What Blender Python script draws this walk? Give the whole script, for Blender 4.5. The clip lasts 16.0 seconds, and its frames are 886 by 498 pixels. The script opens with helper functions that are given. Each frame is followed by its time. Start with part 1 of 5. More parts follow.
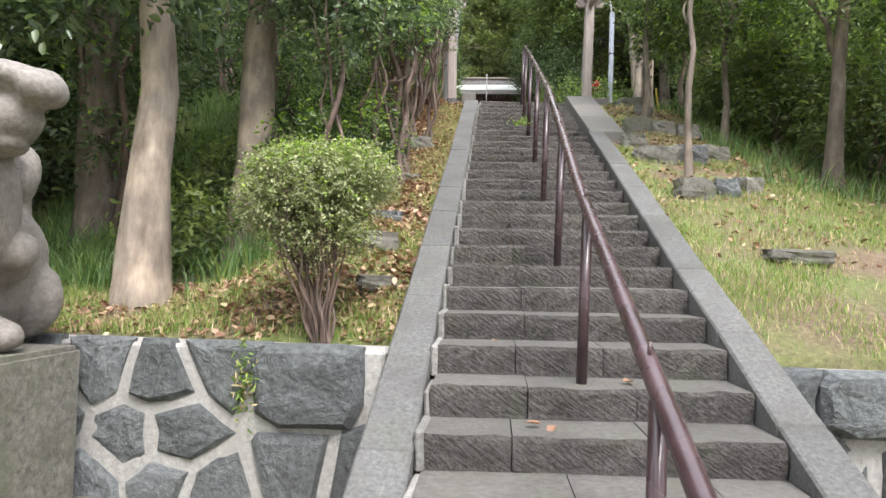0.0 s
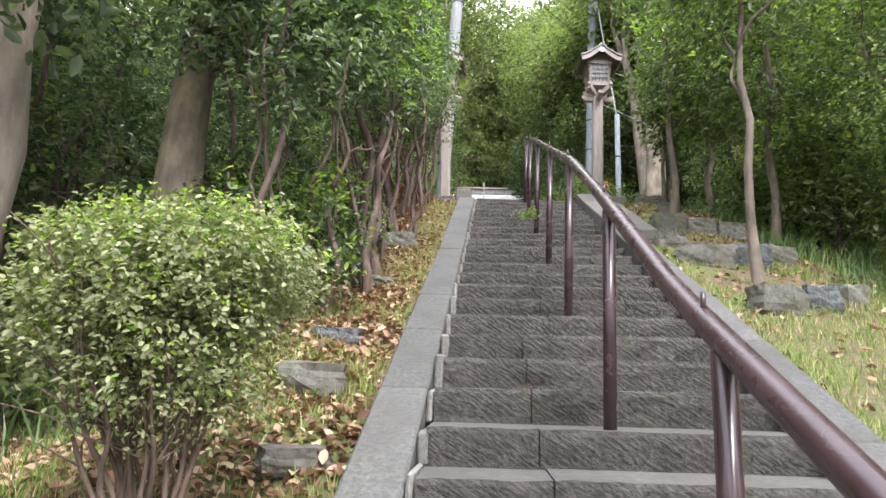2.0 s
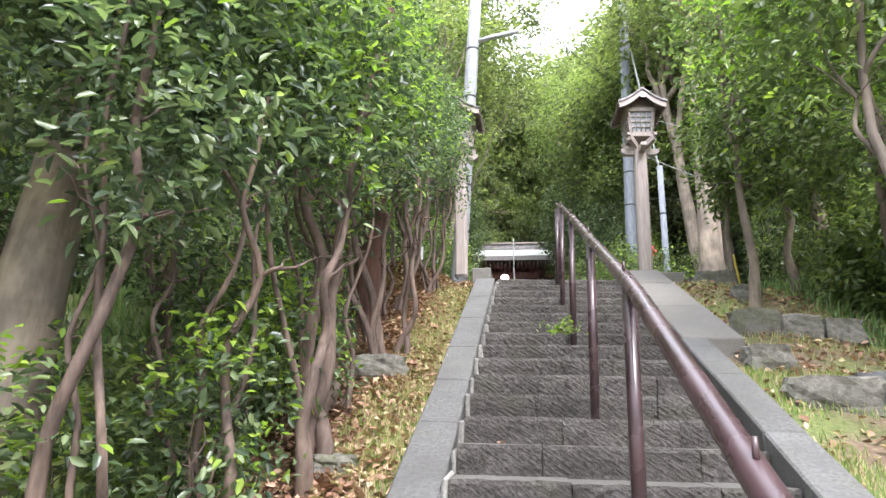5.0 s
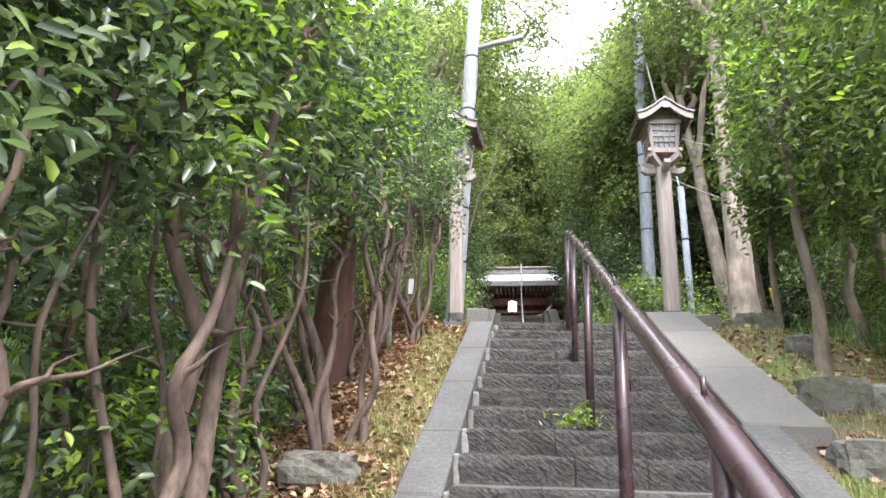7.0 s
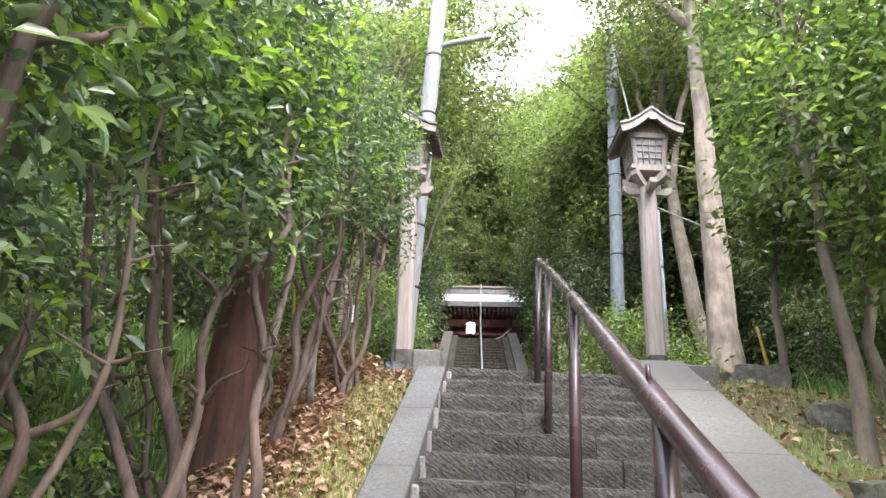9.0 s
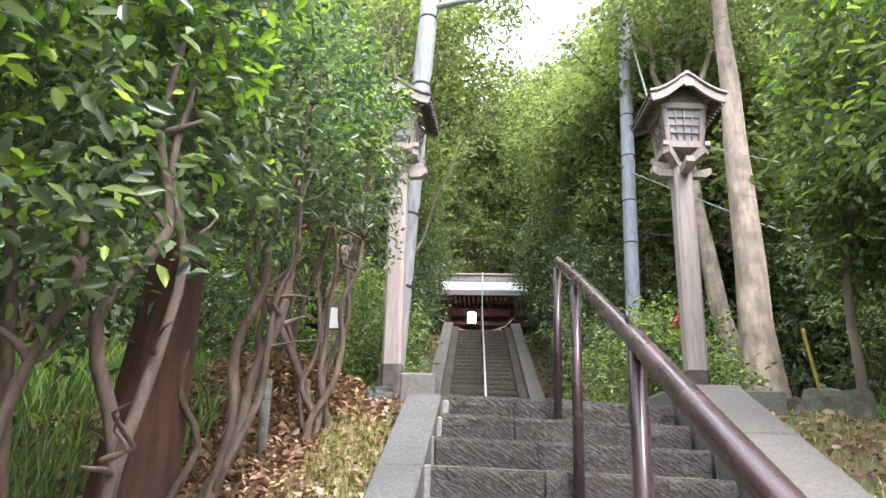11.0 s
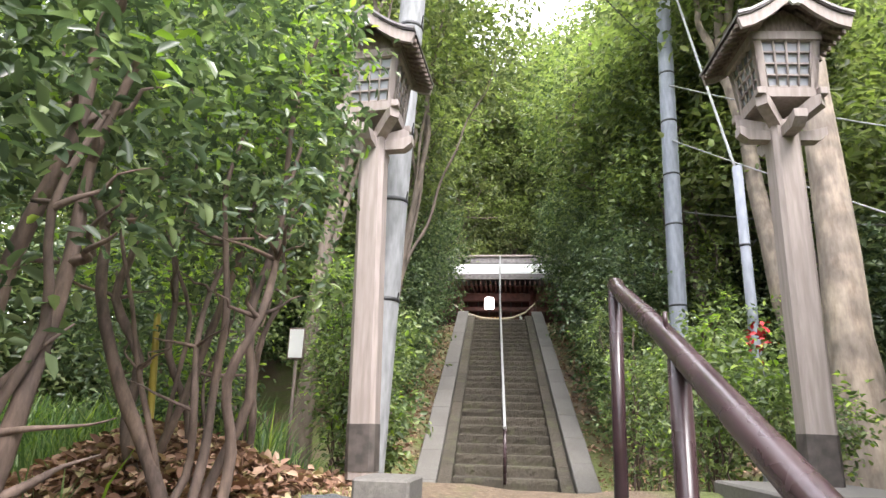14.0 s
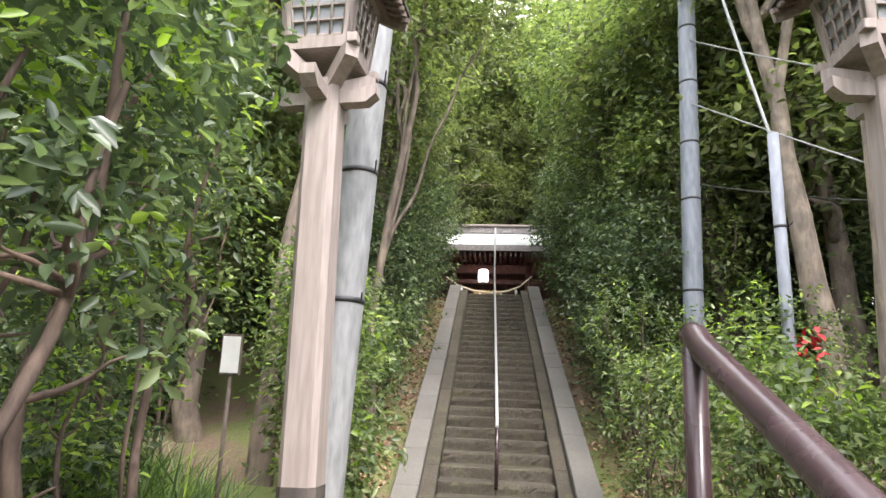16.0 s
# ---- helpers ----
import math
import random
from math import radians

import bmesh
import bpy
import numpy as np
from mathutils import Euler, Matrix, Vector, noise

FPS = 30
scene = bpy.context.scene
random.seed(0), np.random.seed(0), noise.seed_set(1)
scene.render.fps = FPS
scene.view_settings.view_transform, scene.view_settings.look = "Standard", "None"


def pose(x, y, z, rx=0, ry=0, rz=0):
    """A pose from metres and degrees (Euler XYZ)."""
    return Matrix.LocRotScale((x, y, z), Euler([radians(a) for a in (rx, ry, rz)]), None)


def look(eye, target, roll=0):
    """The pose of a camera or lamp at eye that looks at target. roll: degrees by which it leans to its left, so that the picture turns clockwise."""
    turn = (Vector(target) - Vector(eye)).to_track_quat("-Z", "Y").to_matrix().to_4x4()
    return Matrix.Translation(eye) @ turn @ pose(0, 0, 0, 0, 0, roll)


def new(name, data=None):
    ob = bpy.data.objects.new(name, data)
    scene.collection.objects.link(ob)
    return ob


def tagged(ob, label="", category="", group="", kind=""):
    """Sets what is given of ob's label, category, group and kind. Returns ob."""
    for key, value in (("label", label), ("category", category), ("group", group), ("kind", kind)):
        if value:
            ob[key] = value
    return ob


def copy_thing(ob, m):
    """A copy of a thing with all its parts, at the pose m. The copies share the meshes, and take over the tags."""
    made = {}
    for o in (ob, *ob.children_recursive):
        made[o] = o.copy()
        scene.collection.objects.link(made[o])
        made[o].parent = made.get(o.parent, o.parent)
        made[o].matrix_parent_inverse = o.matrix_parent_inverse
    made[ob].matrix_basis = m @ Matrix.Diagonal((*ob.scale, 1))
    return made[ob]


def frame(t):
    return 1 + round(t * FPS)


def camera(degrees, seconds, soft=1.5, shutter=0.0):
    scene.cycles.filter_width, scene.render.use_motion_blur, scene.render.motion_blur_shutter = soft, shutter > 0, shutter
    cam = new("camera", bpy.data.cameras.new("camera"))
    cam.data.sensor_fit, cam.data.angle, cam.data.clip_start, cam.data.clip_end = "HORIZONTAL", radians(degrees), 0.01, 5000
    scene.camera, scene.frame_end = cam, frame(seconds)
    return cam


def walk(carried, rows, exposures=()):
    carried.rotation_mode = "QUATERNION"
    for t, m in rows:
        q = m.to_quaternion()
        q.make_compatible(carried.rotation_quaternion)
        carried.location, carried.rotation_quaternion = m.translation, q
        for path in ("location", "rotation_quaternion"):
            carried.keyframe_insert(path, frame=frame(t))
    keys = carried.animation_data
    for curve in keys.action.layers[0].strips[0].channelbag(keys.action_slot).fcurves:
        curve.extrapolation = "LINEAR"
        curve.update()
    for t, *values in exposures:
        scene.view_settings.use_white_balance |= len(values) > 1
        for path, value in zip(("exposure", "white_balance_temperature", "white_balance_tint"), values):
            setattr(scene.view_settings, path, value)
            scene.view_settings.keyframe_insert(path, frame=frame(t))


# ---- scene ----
cam = camera(70.1, 16.0, soft=1.5)
PATH = [
    (0, (0.308, 0.048, 1.535), (0.168, 2.042, 1.614), 2.6),
    (0.5, (0.299, 0.591, 1.507), (0.127, 2.579, 1.643), 2.6),
    (1, (0.258, 1.186, 1.532), (0.115, 3.159, 1.826), 2.7),
    (1.5, (0.323, 1.745, 1.628), (0.178, 3.701, 2.018), 2.7),
    (2, (0.285, 2.079, 1.782), (0.139, 4.027, 2.213), 3.1),
    (2.5, (0.279, 2.382, 1.949), (0.13, 4.32, 2.42), 3.0),
    (3, (0.303, 2.691, 2.101), (0.134, 4.62, 2.598), 3.1),
    (3.5, (0.274, 2.956, 2.197), (0.081, 4.886, 2.685), 3.0),
    (4, (0.319, 3.2, 2.368), (0.106, 5.119, 2.891), 2.5),
    (4.2, (0.371, 3.319, 2.483), (0.136, 5.222, 3.052), 2.5),
    (6.3, (0.441, 4.855, 3.202), (0.165, 6.751, 3.778), 2.4),
    (6.5, (0.454, 4.978, 3.262), (0.167, 6.873, 3.833), 2.3),
    (7, (0.482, 5.244, 3.449), (0.195, 7.118, 4.085), 2.8),
    (7.5, (0.471, 5.515, 3.619), (0.216, 7.368, 4.326), 2.9),
    (8, (0.517, 5.856, 3.731), (0.266, 7.718, 4.415), 2.6),
    (8.5, (0.497, 6.165, 3.883), (0.293, 8.043, 4.54), 3.4),
    (8.7, (0.467, 6.3, 3.934), (0.297, 8.171, 4.62), 3.8),
    (10.8, (0.374, 7.586, 4.508), (0.21, 9.471, 5.155), 2.9),
    (11, (0.374, 7.66, 4.547), (0.209, 9.548, 5.185), 3.2),
    (11.5, (0.411, 7.973, 4.686), (0.254, 9.87, 5.301), 2.9),
    (12, (0.445, 8.293, 4.847), (0.29, 10.19, 5.461), 3.4),
    (12.5, (0.404, 8.632, 5.013), (0.237, 10.523, 5.64), 3.4),
    (13, (0.423, 8.96, 5.169), (0.21, 10.849, 5.788), 3.0),
    (13.5, (0.355, 9.248, 5.286), (0.14, 11.143, 5.886), 3.3),
    (14, (0.395, 9.54, 5.397), (0.172, 11.446, 5.961), 2.7),
    (14.5, (0.382, 9.849, 5.556), (0.15, 11.754, 6.119), 3.1),
    (15, (0.372, 10.19, 5.648), (0.16, 12.111, 6.163), 3.0),
    (15.5, (0.394, 10.522, 5.801), (0.182, 12.455, 6.266), 2.8),
    (16, (0.367, 10.738, 5.907), (0.161, 12.674, 6.366), 3.3),
]
SLOPE = Vector((0, 0.38, 0.17)).normalized()
FOOT = Matrix.Translation((0.865, 3.1, 0.79))
LEVEL = FOOT @ Matrix.Rotation(radians(1.1), 4, SLOPE) @ FOOT.inverted()
walk(cam, [(t, LEVEL @ look(eye, target, roll)) for t, eye, target, roll in PATH], [(0, 1.6, 6400, 11), (2, 1.66, 6300, 12), (4, 1.92, 6200, 13), (7, 2.03, 6200, 13), (12, 1.98, 6250, 15), (14, 1.96, 6450, 14), (16, 1.96, 6550, 14)])

# ---- world, sun, exposure ----
world = bpy.data.worlds.new("sky")
scene.world = world
world.use_nodes = True
wn, wl = world.node_tree.nodes, world.node_tree.links
sky = wn.new("ShaderNodeTexSky")
sky.sky_type, sky.sun_disc = "NISHITA", False
sky.sun_elevation, sky.sun_rotation = radians(54), radians(153)
sky.dust_density = 3.0
haze = wn.new("ShaderNodeMix")
haze.data_type = "RGBA"
haze.inputs[0].default_value = 0.72
haze.inputs[7].default_value = (11.7, 11.8, 12.4, 1)
wl.new(sky.outputs[0], haze.inputs[6])
wl.new(haze.outputs[2], wn["Background"].inputs[0])
wn["Background"].inputs[1].default_value = 0.145
sun_data = bpy.data.lights.new("sun", "SUN")
sun_data.energy, sun_data.angle, sun_data.color = 1.7, radians(24), (1.0, 0.975, 0.94)
sun = new("sun", sun_data)
sun.matrix_world = look((10, -12, 30), (0, 8, 0))

# ---- materials ----


def material(name, rough=0.8, metal=0.0):
    m = bpy.data.materials.new(name)
    m.use_nodes = True
    b = m.node_tree.nodes["Principled BSDF"]
    b.inputs["Roughness"].default_value, b.inputs["Metallic"].default_value = rough, metal
    return m, m.node_tree.nodes, m.node_tree.links, b


def ramp(nodes, stops):
    r = nodes.new("ShaderNodeValToRGB")
    e = r.color_ramp.elements
    e[0].position, e[0].color = stops[0][0], (*stops[0][1], 1)
    e[1].position, e[1].color = stops[-1][0], (*stops[-1][1], 1)
    for p, c in stops[1:-1]:
        e.new(p).color = (*c, 1)
    return r


def stone(name, dark, light, stain, scale=9.0, bump=0.5, rough=0.85, chisel=0.0, moss=0.0, random_tone=0.25, depth=0.02, blotch=1.7):
    """Weathered stone: coarse stains, fine grain, optional slanting chisel grooves and moss."""
    m, n, l, b = material(name, rough)
    tc = n.new("ShaderNodeNewGeometry")
    big, fine = n.new("ShaderNodeTexNoise"), n.new("ShaderNodeTexNoise")
    big.inputs["Scale"].default_value, big.inputs["Detail"].default_value = blotch, 7
    fine.inputs["Scale"].default_value, fine.inputs["Detail"].default_value = scale * 3, 9
    fine.inputs["Roughness"].default_value = 0.7
    for t in (big, fine):
        l.new(tc.outputs["Position"], t.inputs["Vector"])
    base = ramp(n, [(0.3, dark), (0.7, light)])
    l.new(fine.outputs[0], base.inputs[0])
    mixs = n.new("ShaderNodeMix")
    mixs.data_type = "RGBA"
    mask = ramp(n, [(0.42, (0, 0, 0)), (0.66, (1, 1, 1))])
    l.new(big.outputs[0], mask.inputs[0])
    l.new(mask.outputs[0], mixs.inputs[0])
    l.new(base.outputs[0], mixs.inputs[6])
    mixs.inputs[7].default_value = (*stain, 1)
    soft = n.new("ShaderNodeMix")
    soft.data_type, soft.inputs[0].default_value = "RGBA", 0.6
    l.new(base.outputs[0], soft.inputs[6])
    l.new(mixs.outputs[2], soft.inputs[7])
    info = n.new("ShaderNodeObjectInfo")
    tone = n.new("ShaderNodeMapRange")
    tone.inputs[3].default_value, tone.inputs[4].default_value = 1 - random_tone, 1 + random_tone
    l.new(info.outputs["Random"], tone.inputs[0])
    mul = n.new("ShaderNodeVectorMath")
    mul.operation = "SCALE"
    l.new(soft.outputs[2], mul.inputs[0])
    l.new(tone.outputs[0], mul.inputs["Scale"])
    out = mul.outputs[0]
    if moss:
        mn = n.new("ShaderNodeTexNoise")
        mn.inputs["Scale"].default_value, mn.inputs["Detail"].default_value = 4.5, 7
        l.new(tc.outputs["Position"], mn.inputs["Vector"])
        mm = ramp(n, [(0.52, (0, 0, 0)), (0.72, (moss, moss, moss))])
        l.new(mn.outputs[0], mm.inputs[0])
        green = n.new("ShaderNodeMix")
        green.data_type = "RGBA"
        l.new(mm.outputs[0], green.inputs[0])
        l.new(out, green.inputs[6])
        green.inputs[7].default_value = (0.11, 0.12, 0.055, 1)
        out = green.outputs[2]
    l.new(out, b.inputs["Base Color"])
    height = fine.outputs[0]
    if chisel:
        mp = n.new("ShaderNodeMapping")
        turned = n.new("ShaderNodeMapping")
        turned.inputs["Rotation"].default_value = (0, radians(-34), 0)
        mp.inputs["Scale"].default_value = (13, 13, 62)
        l.new(tc.outputs["Position"], turned.inputs["Vector"])
        l.new(turned.outputs[0], mp.inputs["Vector"])
        cn = n.new("ShaderNodeTexNoise")
        cn.inputs["Scale"].default_value, cn.inputs["Detail"].default_value = 1.0, 4
        l.new(mp.outputs[0], cn.inputs["Vector"])
        add = n.new("ShaderNodeMath")
        add.operation = "MULTIPLY_ADD"
        l.new(cn.outputs[0], add.inputs[0])
        add.inputs[1].default_value = chisel
        l.new(fine.outputs[0], add.inputs[2])
        height = add.outputs[0]
    bp = n.new("ShaderNodeBump")
    bp.inputs["Strength"].default_value, bp.inputs["Distance"].default_value = bump, depth
    l.new(height, bp.inputs["Height"])
    l.new(bp.outputs[0], b.inputs["Normal"])
    return m


def leaf(name, dark, mid, light, gloss=0.35, through_light=0.35):
    """Foliage whose tone changes from leaf to leaf."""
    m, n, l, b = material(name, gloss)
    g = n.new("ShaderNodeNewGeometry")
    r = ramp(n, [(0.0, dark), (0.6, mid), (1.0, light)])
    l.new(g.outputs["Random Per Island"], r.inputs[0])
    l.new(r.outputs[0], b.inputs["Base Color"])
    t = n.new("ShaderNodeBsdfTranslucent")
    bright = n.new("ShaderNodeMix")
    bright.data_type, bright.blend_type, bright.inputs[0].default_value = "RGBA", "MULTIPLY", 1.0
    l.new(r.outputs[0], bright.inputs[6])
    bright.inputs[7].default_value = (1.35, 1.5, 0.95, 1)
    l.new(bright.outputs[2], t.inputs[0])
    mx = n.new("ShaderNodeMixShader")
    mx.inputs[0].default_value = through_light
    l.new(b.outputs[0], mx.inputs[1])
    l.new(t.outputs[0], mx.inputs[2])
    l.new(mx.outputs[0], n["Material Output"].inputs[0])
    return m


def bark(name, dark, light, scale=(9, 9, 2.5), bump=0.6):
    m, n, l, b = material(name, 0.85)
    g = n.new("ShaderNodeNewGeometry")
    mp = n.new("ShaderNodeMapping")
    mp.inputs["Scale"].default_value = scale
    l.new(g.outputs["Position"], mp.inputs[0])
    t = n.new("ShaderNodeTexNoise")
    t.inputs["Scale"].default_value, t.inputs["Detail"].default_value, t.inputs["Roughness"].default_value = 1.0, 9, 0.65
    l.new(mp.outputs[0], t.inputs[0])
    spots = n.new("ShaderNodeTexNoise")
    spots.inputs["Scale"].default_value, spots.inputs["Detail"].default_value = 3.0, 4
    l.new(g.outputs["Position"], spots.inputs[0])
    r = ramp(n, [(0.3, dark), (0.7, light)])
    l.new(t.outputs[0], r.inputs[0])
    pale = ramp(n, [(0.45, (0.75, 0.75, 0.75)), (0.7, (1.25, 1.22, 1.15))])
    l.new(spots.outputs[0], pale.inputs[0])
    mul = n.new("ShaderNodeMix")
    mul.data_type, mul.blend_type, mul.inputs[0].default_value = "RGBA", "MULTIPLY", 1.0
    l.new(r.outputs[0], mul.inputs[6])
    l.new(pale.outputs[0], mul.inputs[7])
    l.new(mul.outputs[2], b.inputs["Base Color"])
    bp = n.new("ShaderNodeBump")
    bp.inputs["Strength"].default_value, bp.inputs["Distance"].default_value = bump, 0.02
    l.new(t.outputs[0], bp.inputs["Height"])
    l.new(bp.outputs[0], b.inputs["Normal"])
    return m


def worn(name, a, c, rough=0.5, metal=0.0, scale=14.0, bump=0.1, stretch=(1, 1, 1), low=0.35, high=0.7):
    """A painted, metal or timber surface with two tones of wear."""
    m, n, l, b = material(name, rough, metal)
    g = n.new("ShaderNodeNewGeometry")
    mp = n.new("ShaderNodeMapping")
    mp.inputs["Scale"].default_value = stretch
    l.new(g.outputs["Position"], mp.inputs[0])
    t = n.new("ShaderNodeTexNoise")
    t.inputs["Scale"].default_value, t.inputs["Detail"].default_value = scale, 7
    l.new(mp.outputs[0], t.inputs[0])
    r = ramp(n, [(low, a), (high, c)])
    l.new(t.outputs[0], r.inputs[0])
    l.new(r.outputs[0], b.inputs["Base Color"])
    rr = n.new("ShaderNodeMapRange")
    rr.inputs[3].default_value, rr.inputs[4].default_value = max(0.05, rough - 0.12), min(1, rough + 0.15)
    l.new(t.outputs[0], rr.inputs[0])
    l.new(rr.outputs[0], b.inputs["Roughness"])
    bp = n.new("ShaderNodeBump")
    bp.inputs["Strength"].default_value, bp.inputs["Distance"].default_value = bump, 0.01
    l.new(t.outputs[0], bp.inputs["Height"])
    l.new(bp.outputs[0], b.inputs["Normal"])
    return m


def earth(name):
    """Soil with patches of short grass, dry thatch and leaf mould."""
    m, n, l, b = material(name, 0.95)
    g = n.new("ShaderNodeNewGeometry")
    fine, patch = n.new("ShaderNodeTexNoise"), n.new("ShaderNodeTexNoise")
    fine.inputs["Scale"].default_value, fine.inputs["Detail"].default_value, fine.inputs["Roughness"].default_value = 26, 9, 0.75
    patch.inputs["Scale"].default_value, patch.inputs["Detail"].default_value = 0.9, 6
    l.new(g.outputs["Position"], fine.inputs[0])
    l.new(g.outputs["Position"], patch.inputs[0])
    soil = ramp(n, [(0.3, (0.08, 0.055, 0.036)), (0.55, (0.20, 0.145, 0.095)), (0.75, (0.36, 0.27, 0.18))])
    turf = ramp(n, [(0.3, (0.07, 0.09, 0.03)), (0.6, (0.17, 0.20, 0.06)), (0.78, (0.34, 0.32, 0.15))])
    l.new(fine.outputs[0], soil.inputs[0])
    l.new(fine.outputs[0], turf.inputs[0])
    k = ramp(n, [(0.42, (0, 0, 0)), (0.58, (1, 1, 1))])
    l.new(patch.outputs[0], k.inputs[0])
    mx = n.new("ShaderNodeMix")
    mx.data_type = "RGBA"
    l.new(k.outputs[0], mx.inputs[0])
    l.new(soil.outputs[0], mx.inputs[6])
    l.new(turf.outputs[0], mx.inputs[7])
    l.new(mx.outputs[2], b.inputs["Base Color"])
    bp = n.new("ShaderNodeBump")
    bp.inputs["Strength"].default_value, bp.inputs["Distance"].default_value = 0.8, 0.04
    l.new(fine.outputs[0], bp.inputs["Height"])
    l.new(bp.outputs[0], b.inputs["Normal"])
    return m


STEP = stone("hewn_step_stone", (0.032, 0.028, 0.026), (0.155, 0.140, 0.129), (0.048, 0.041, 0.036), scale=11, blotch=6.0, bump=1.0, chisel=0.8, moss=0.2, random_tone=0.14, depth=0.05)
STEP_MOSS = stone("mossy_step_stone", (0.030, 0.025, 0.018), (0.125, 0.105, 0.080), (0.058, 0.048, 0.030), scale=11, blotch=1.6, bump=0.8, moss=0.55, random_tone=0.2, depth=0.04)
TREAD = stone("worn_tread_stone", (0.055, 0.051, 0.047), (0.140, 0.131, 0.121), (0.070, 0.064, 0.056), blotch=4.0, bump=0.4, moss=0.2, random_tone=0.1)
KERB = stone("kerb_stone", (0.052, 0.051, 0.050), (0.150, 0.147, 0.142), (0.068, 0.065, 0.061), blotch=3.0, scale=14, bump=0.35, moss=0.15, random_tone=0.12)
SLAB = stone("pale_slab", (0.095, 0.088, 0.080), (0.205, 0.192, 0.174), (0.122, 0.113, 0.098), scale=14, bump=0.3, moss=0.1, random_tone=0.08)
FIELD = stone("blue_grey_fieldstone", (0.060, 0.066, 0.070), (0.225, 0.240, 0.240), (0.105, 0.106, 0.110), scale=7, bump=1.0, random_tone=0.26, depth=0.05)
JOINT = stone("grey_joint_mortar", (0.12, 0.115, 0.105), (0.30, 0.29, 0.27), (0.16, 0.15, 0.14), blotch=6.0, scale=12, bump=0.5)
MORTAR = stone("mortar", (0.26, 0.25, 0.235), (0.50, 0.485, 0.46), (0.33, 0.315, 0.295), blotch=4.0, scale=12, bump=0.5)
CARVED = stone("weathered_carved_stone", (0.14, 0.122, 0.108), (0.32, 0.292, 0.265), (0.19, 0.165, 0.145), scale=10, bump=0.5)
PLINTH = stone("plinth_stone", (0.055, 0.053, 0.045), (0.24, 0.225, 0.195), (0.085, 0.082, 0.062), blotch=5.0, scale=8, bump=0.7, moss=0.5)
EARTH = earth("earth_and_turf")
RAIL = worn("brown_rail_paint", (0.034, 0.019, 0.022), (0.070, 0.041, 0.046), rough=0.25, scale=5, bump=0.03)
TIMBER = worn("grey_weathered_cedar", (0.27, 0.225, 0.205), (0.37, 0.315, 0.292), rough=0.75, scale=4, stretch=(9, 9, 0.9), bump=0.12)
TIMBER_DARK = worn("dark_weathered_cedar", (0.10, 0.075, 0.062), (0.22, 0.17, 0.145), rough=0.75, scale=5, stretch=(10, 10, 3), bump=0.25)
COPPER = worn("brown_copper_roof", (0.07, 0.06, 0.058), (0.17, 0.15, 0.145), rough=0.45, metal=0.5, scale=9)
COPPER_EDGE = worn("grey_copper_edge", (0.15, 0.138, 0.138), (0.27, 0.25, 0.25), rough=0.45, metal=0.2, scale=9)
PAPER = worn("frosted_lantern_panel", (0.22, 0.23, 0.25), (0.34, 0.35, 0.375), rough=0.35, scale=4, bump=0.02)
TAR = worn("tarred_band", (0.05, 0.042, 0.038), (0.12, 0.10, 0.09), rough=0.7, scale=12)
CONCRETE = worn("pole_concrete", (0.20, 0.205, 0.21), (0.33, 0.335, 0.345), rough=0.8, scale=5, stretch=(4, 4, 1))
STEEL = worn("bluish_pole_steel", (0.19, 0.207, 0.242), (0.285, 0.306, 0.345), rough=0.75, scale=4, stretch=(4, 4, 1))
BAND = worn("black_band", (0.02, 0.02, 0.022), (0.05, 0.05, 0.055), rough=0.5)
WIRE = worn("wire_grey", (0.27, 0.275, 0.275), (0.44, 0.445, 0.44), rough=0.5, scale=30)
WIRE_DARK = worn("wire_black", (0.03, 0.03, 0.03), (0.06, 0.06, 0.06), rough=0.5, scale=30)
SHRINE_RED = worn("dark_red_lacquer", (0.085, 0.028, 0.024), (0.17, 0.065, 0.055), rough=0.55, scale=6)
SHRINE_ROOF = worn("pale_sheet_roof", (0.48, 0.51, 0.50), (0.64, 0.67, 0.66), rough=0.5, scale=3, stretch=(6, 1, 1))
ROPE = worn("straw_rope", (0.42, 0.35, 0.24), (0.66, 0.58, 0.44), rough=0.9, scale=40)
WHITE = worn("white_paper", (0.75, 0.75, 0.73), (0.86, 0.86, 0.84), rough=0.8, scale=5)
GOLD = worn("gilt_wood", (0.38, 0.20, 0.05), (0.62, 0.36, 0.10), rough=0.5, scale=9)
RED = worn("red_petal", (0.30, 0.006, 0.010), (0.48, 0.014, 0.018), rough=0.6, scale=30)
YELLOW = worn("yellow_sleeve", (0.28, 0.20, 0.02), (0.42, 0.32, 0.05), rough=0.5)
BARK_PALE = bark("smooth_pale_bark", (0.16, 0.125, 0.10), (0.40, 0.335, 0.275), bump=0.35)
BARK_GREY = bark("grey_bark", (0.075, 0.058, 0.046), (0.245, 0.198, 0.160))
BARK_STEM = bark("shrub_stem_bark", (0.055, 0.038, 0.031), (0.215, 0.152, 0.124), scale=(25, 25, 6), bump=0.35)
BARK_RED = bark("red_cedar_bark", (0.05, 0.022, 0.016), (0.15, 0.07, 0.05), scale=(14, 14, 1))
LEAF_DARK = leaf("glossy_evergreen_leaf", (0.046, 0.070, 0.045), (0.112, 0.155, 0.084), (0.22, 0.275, 0.135), gloss=0.24, through_light=0.42)
LEAF_MID = leaf("mid_green_leaf", (0.060, 0.090, 0.040), (0.138, 0.188, 0.075), (0.25, 0.305, 0.115), gloss=0.33, through_light=0.42)
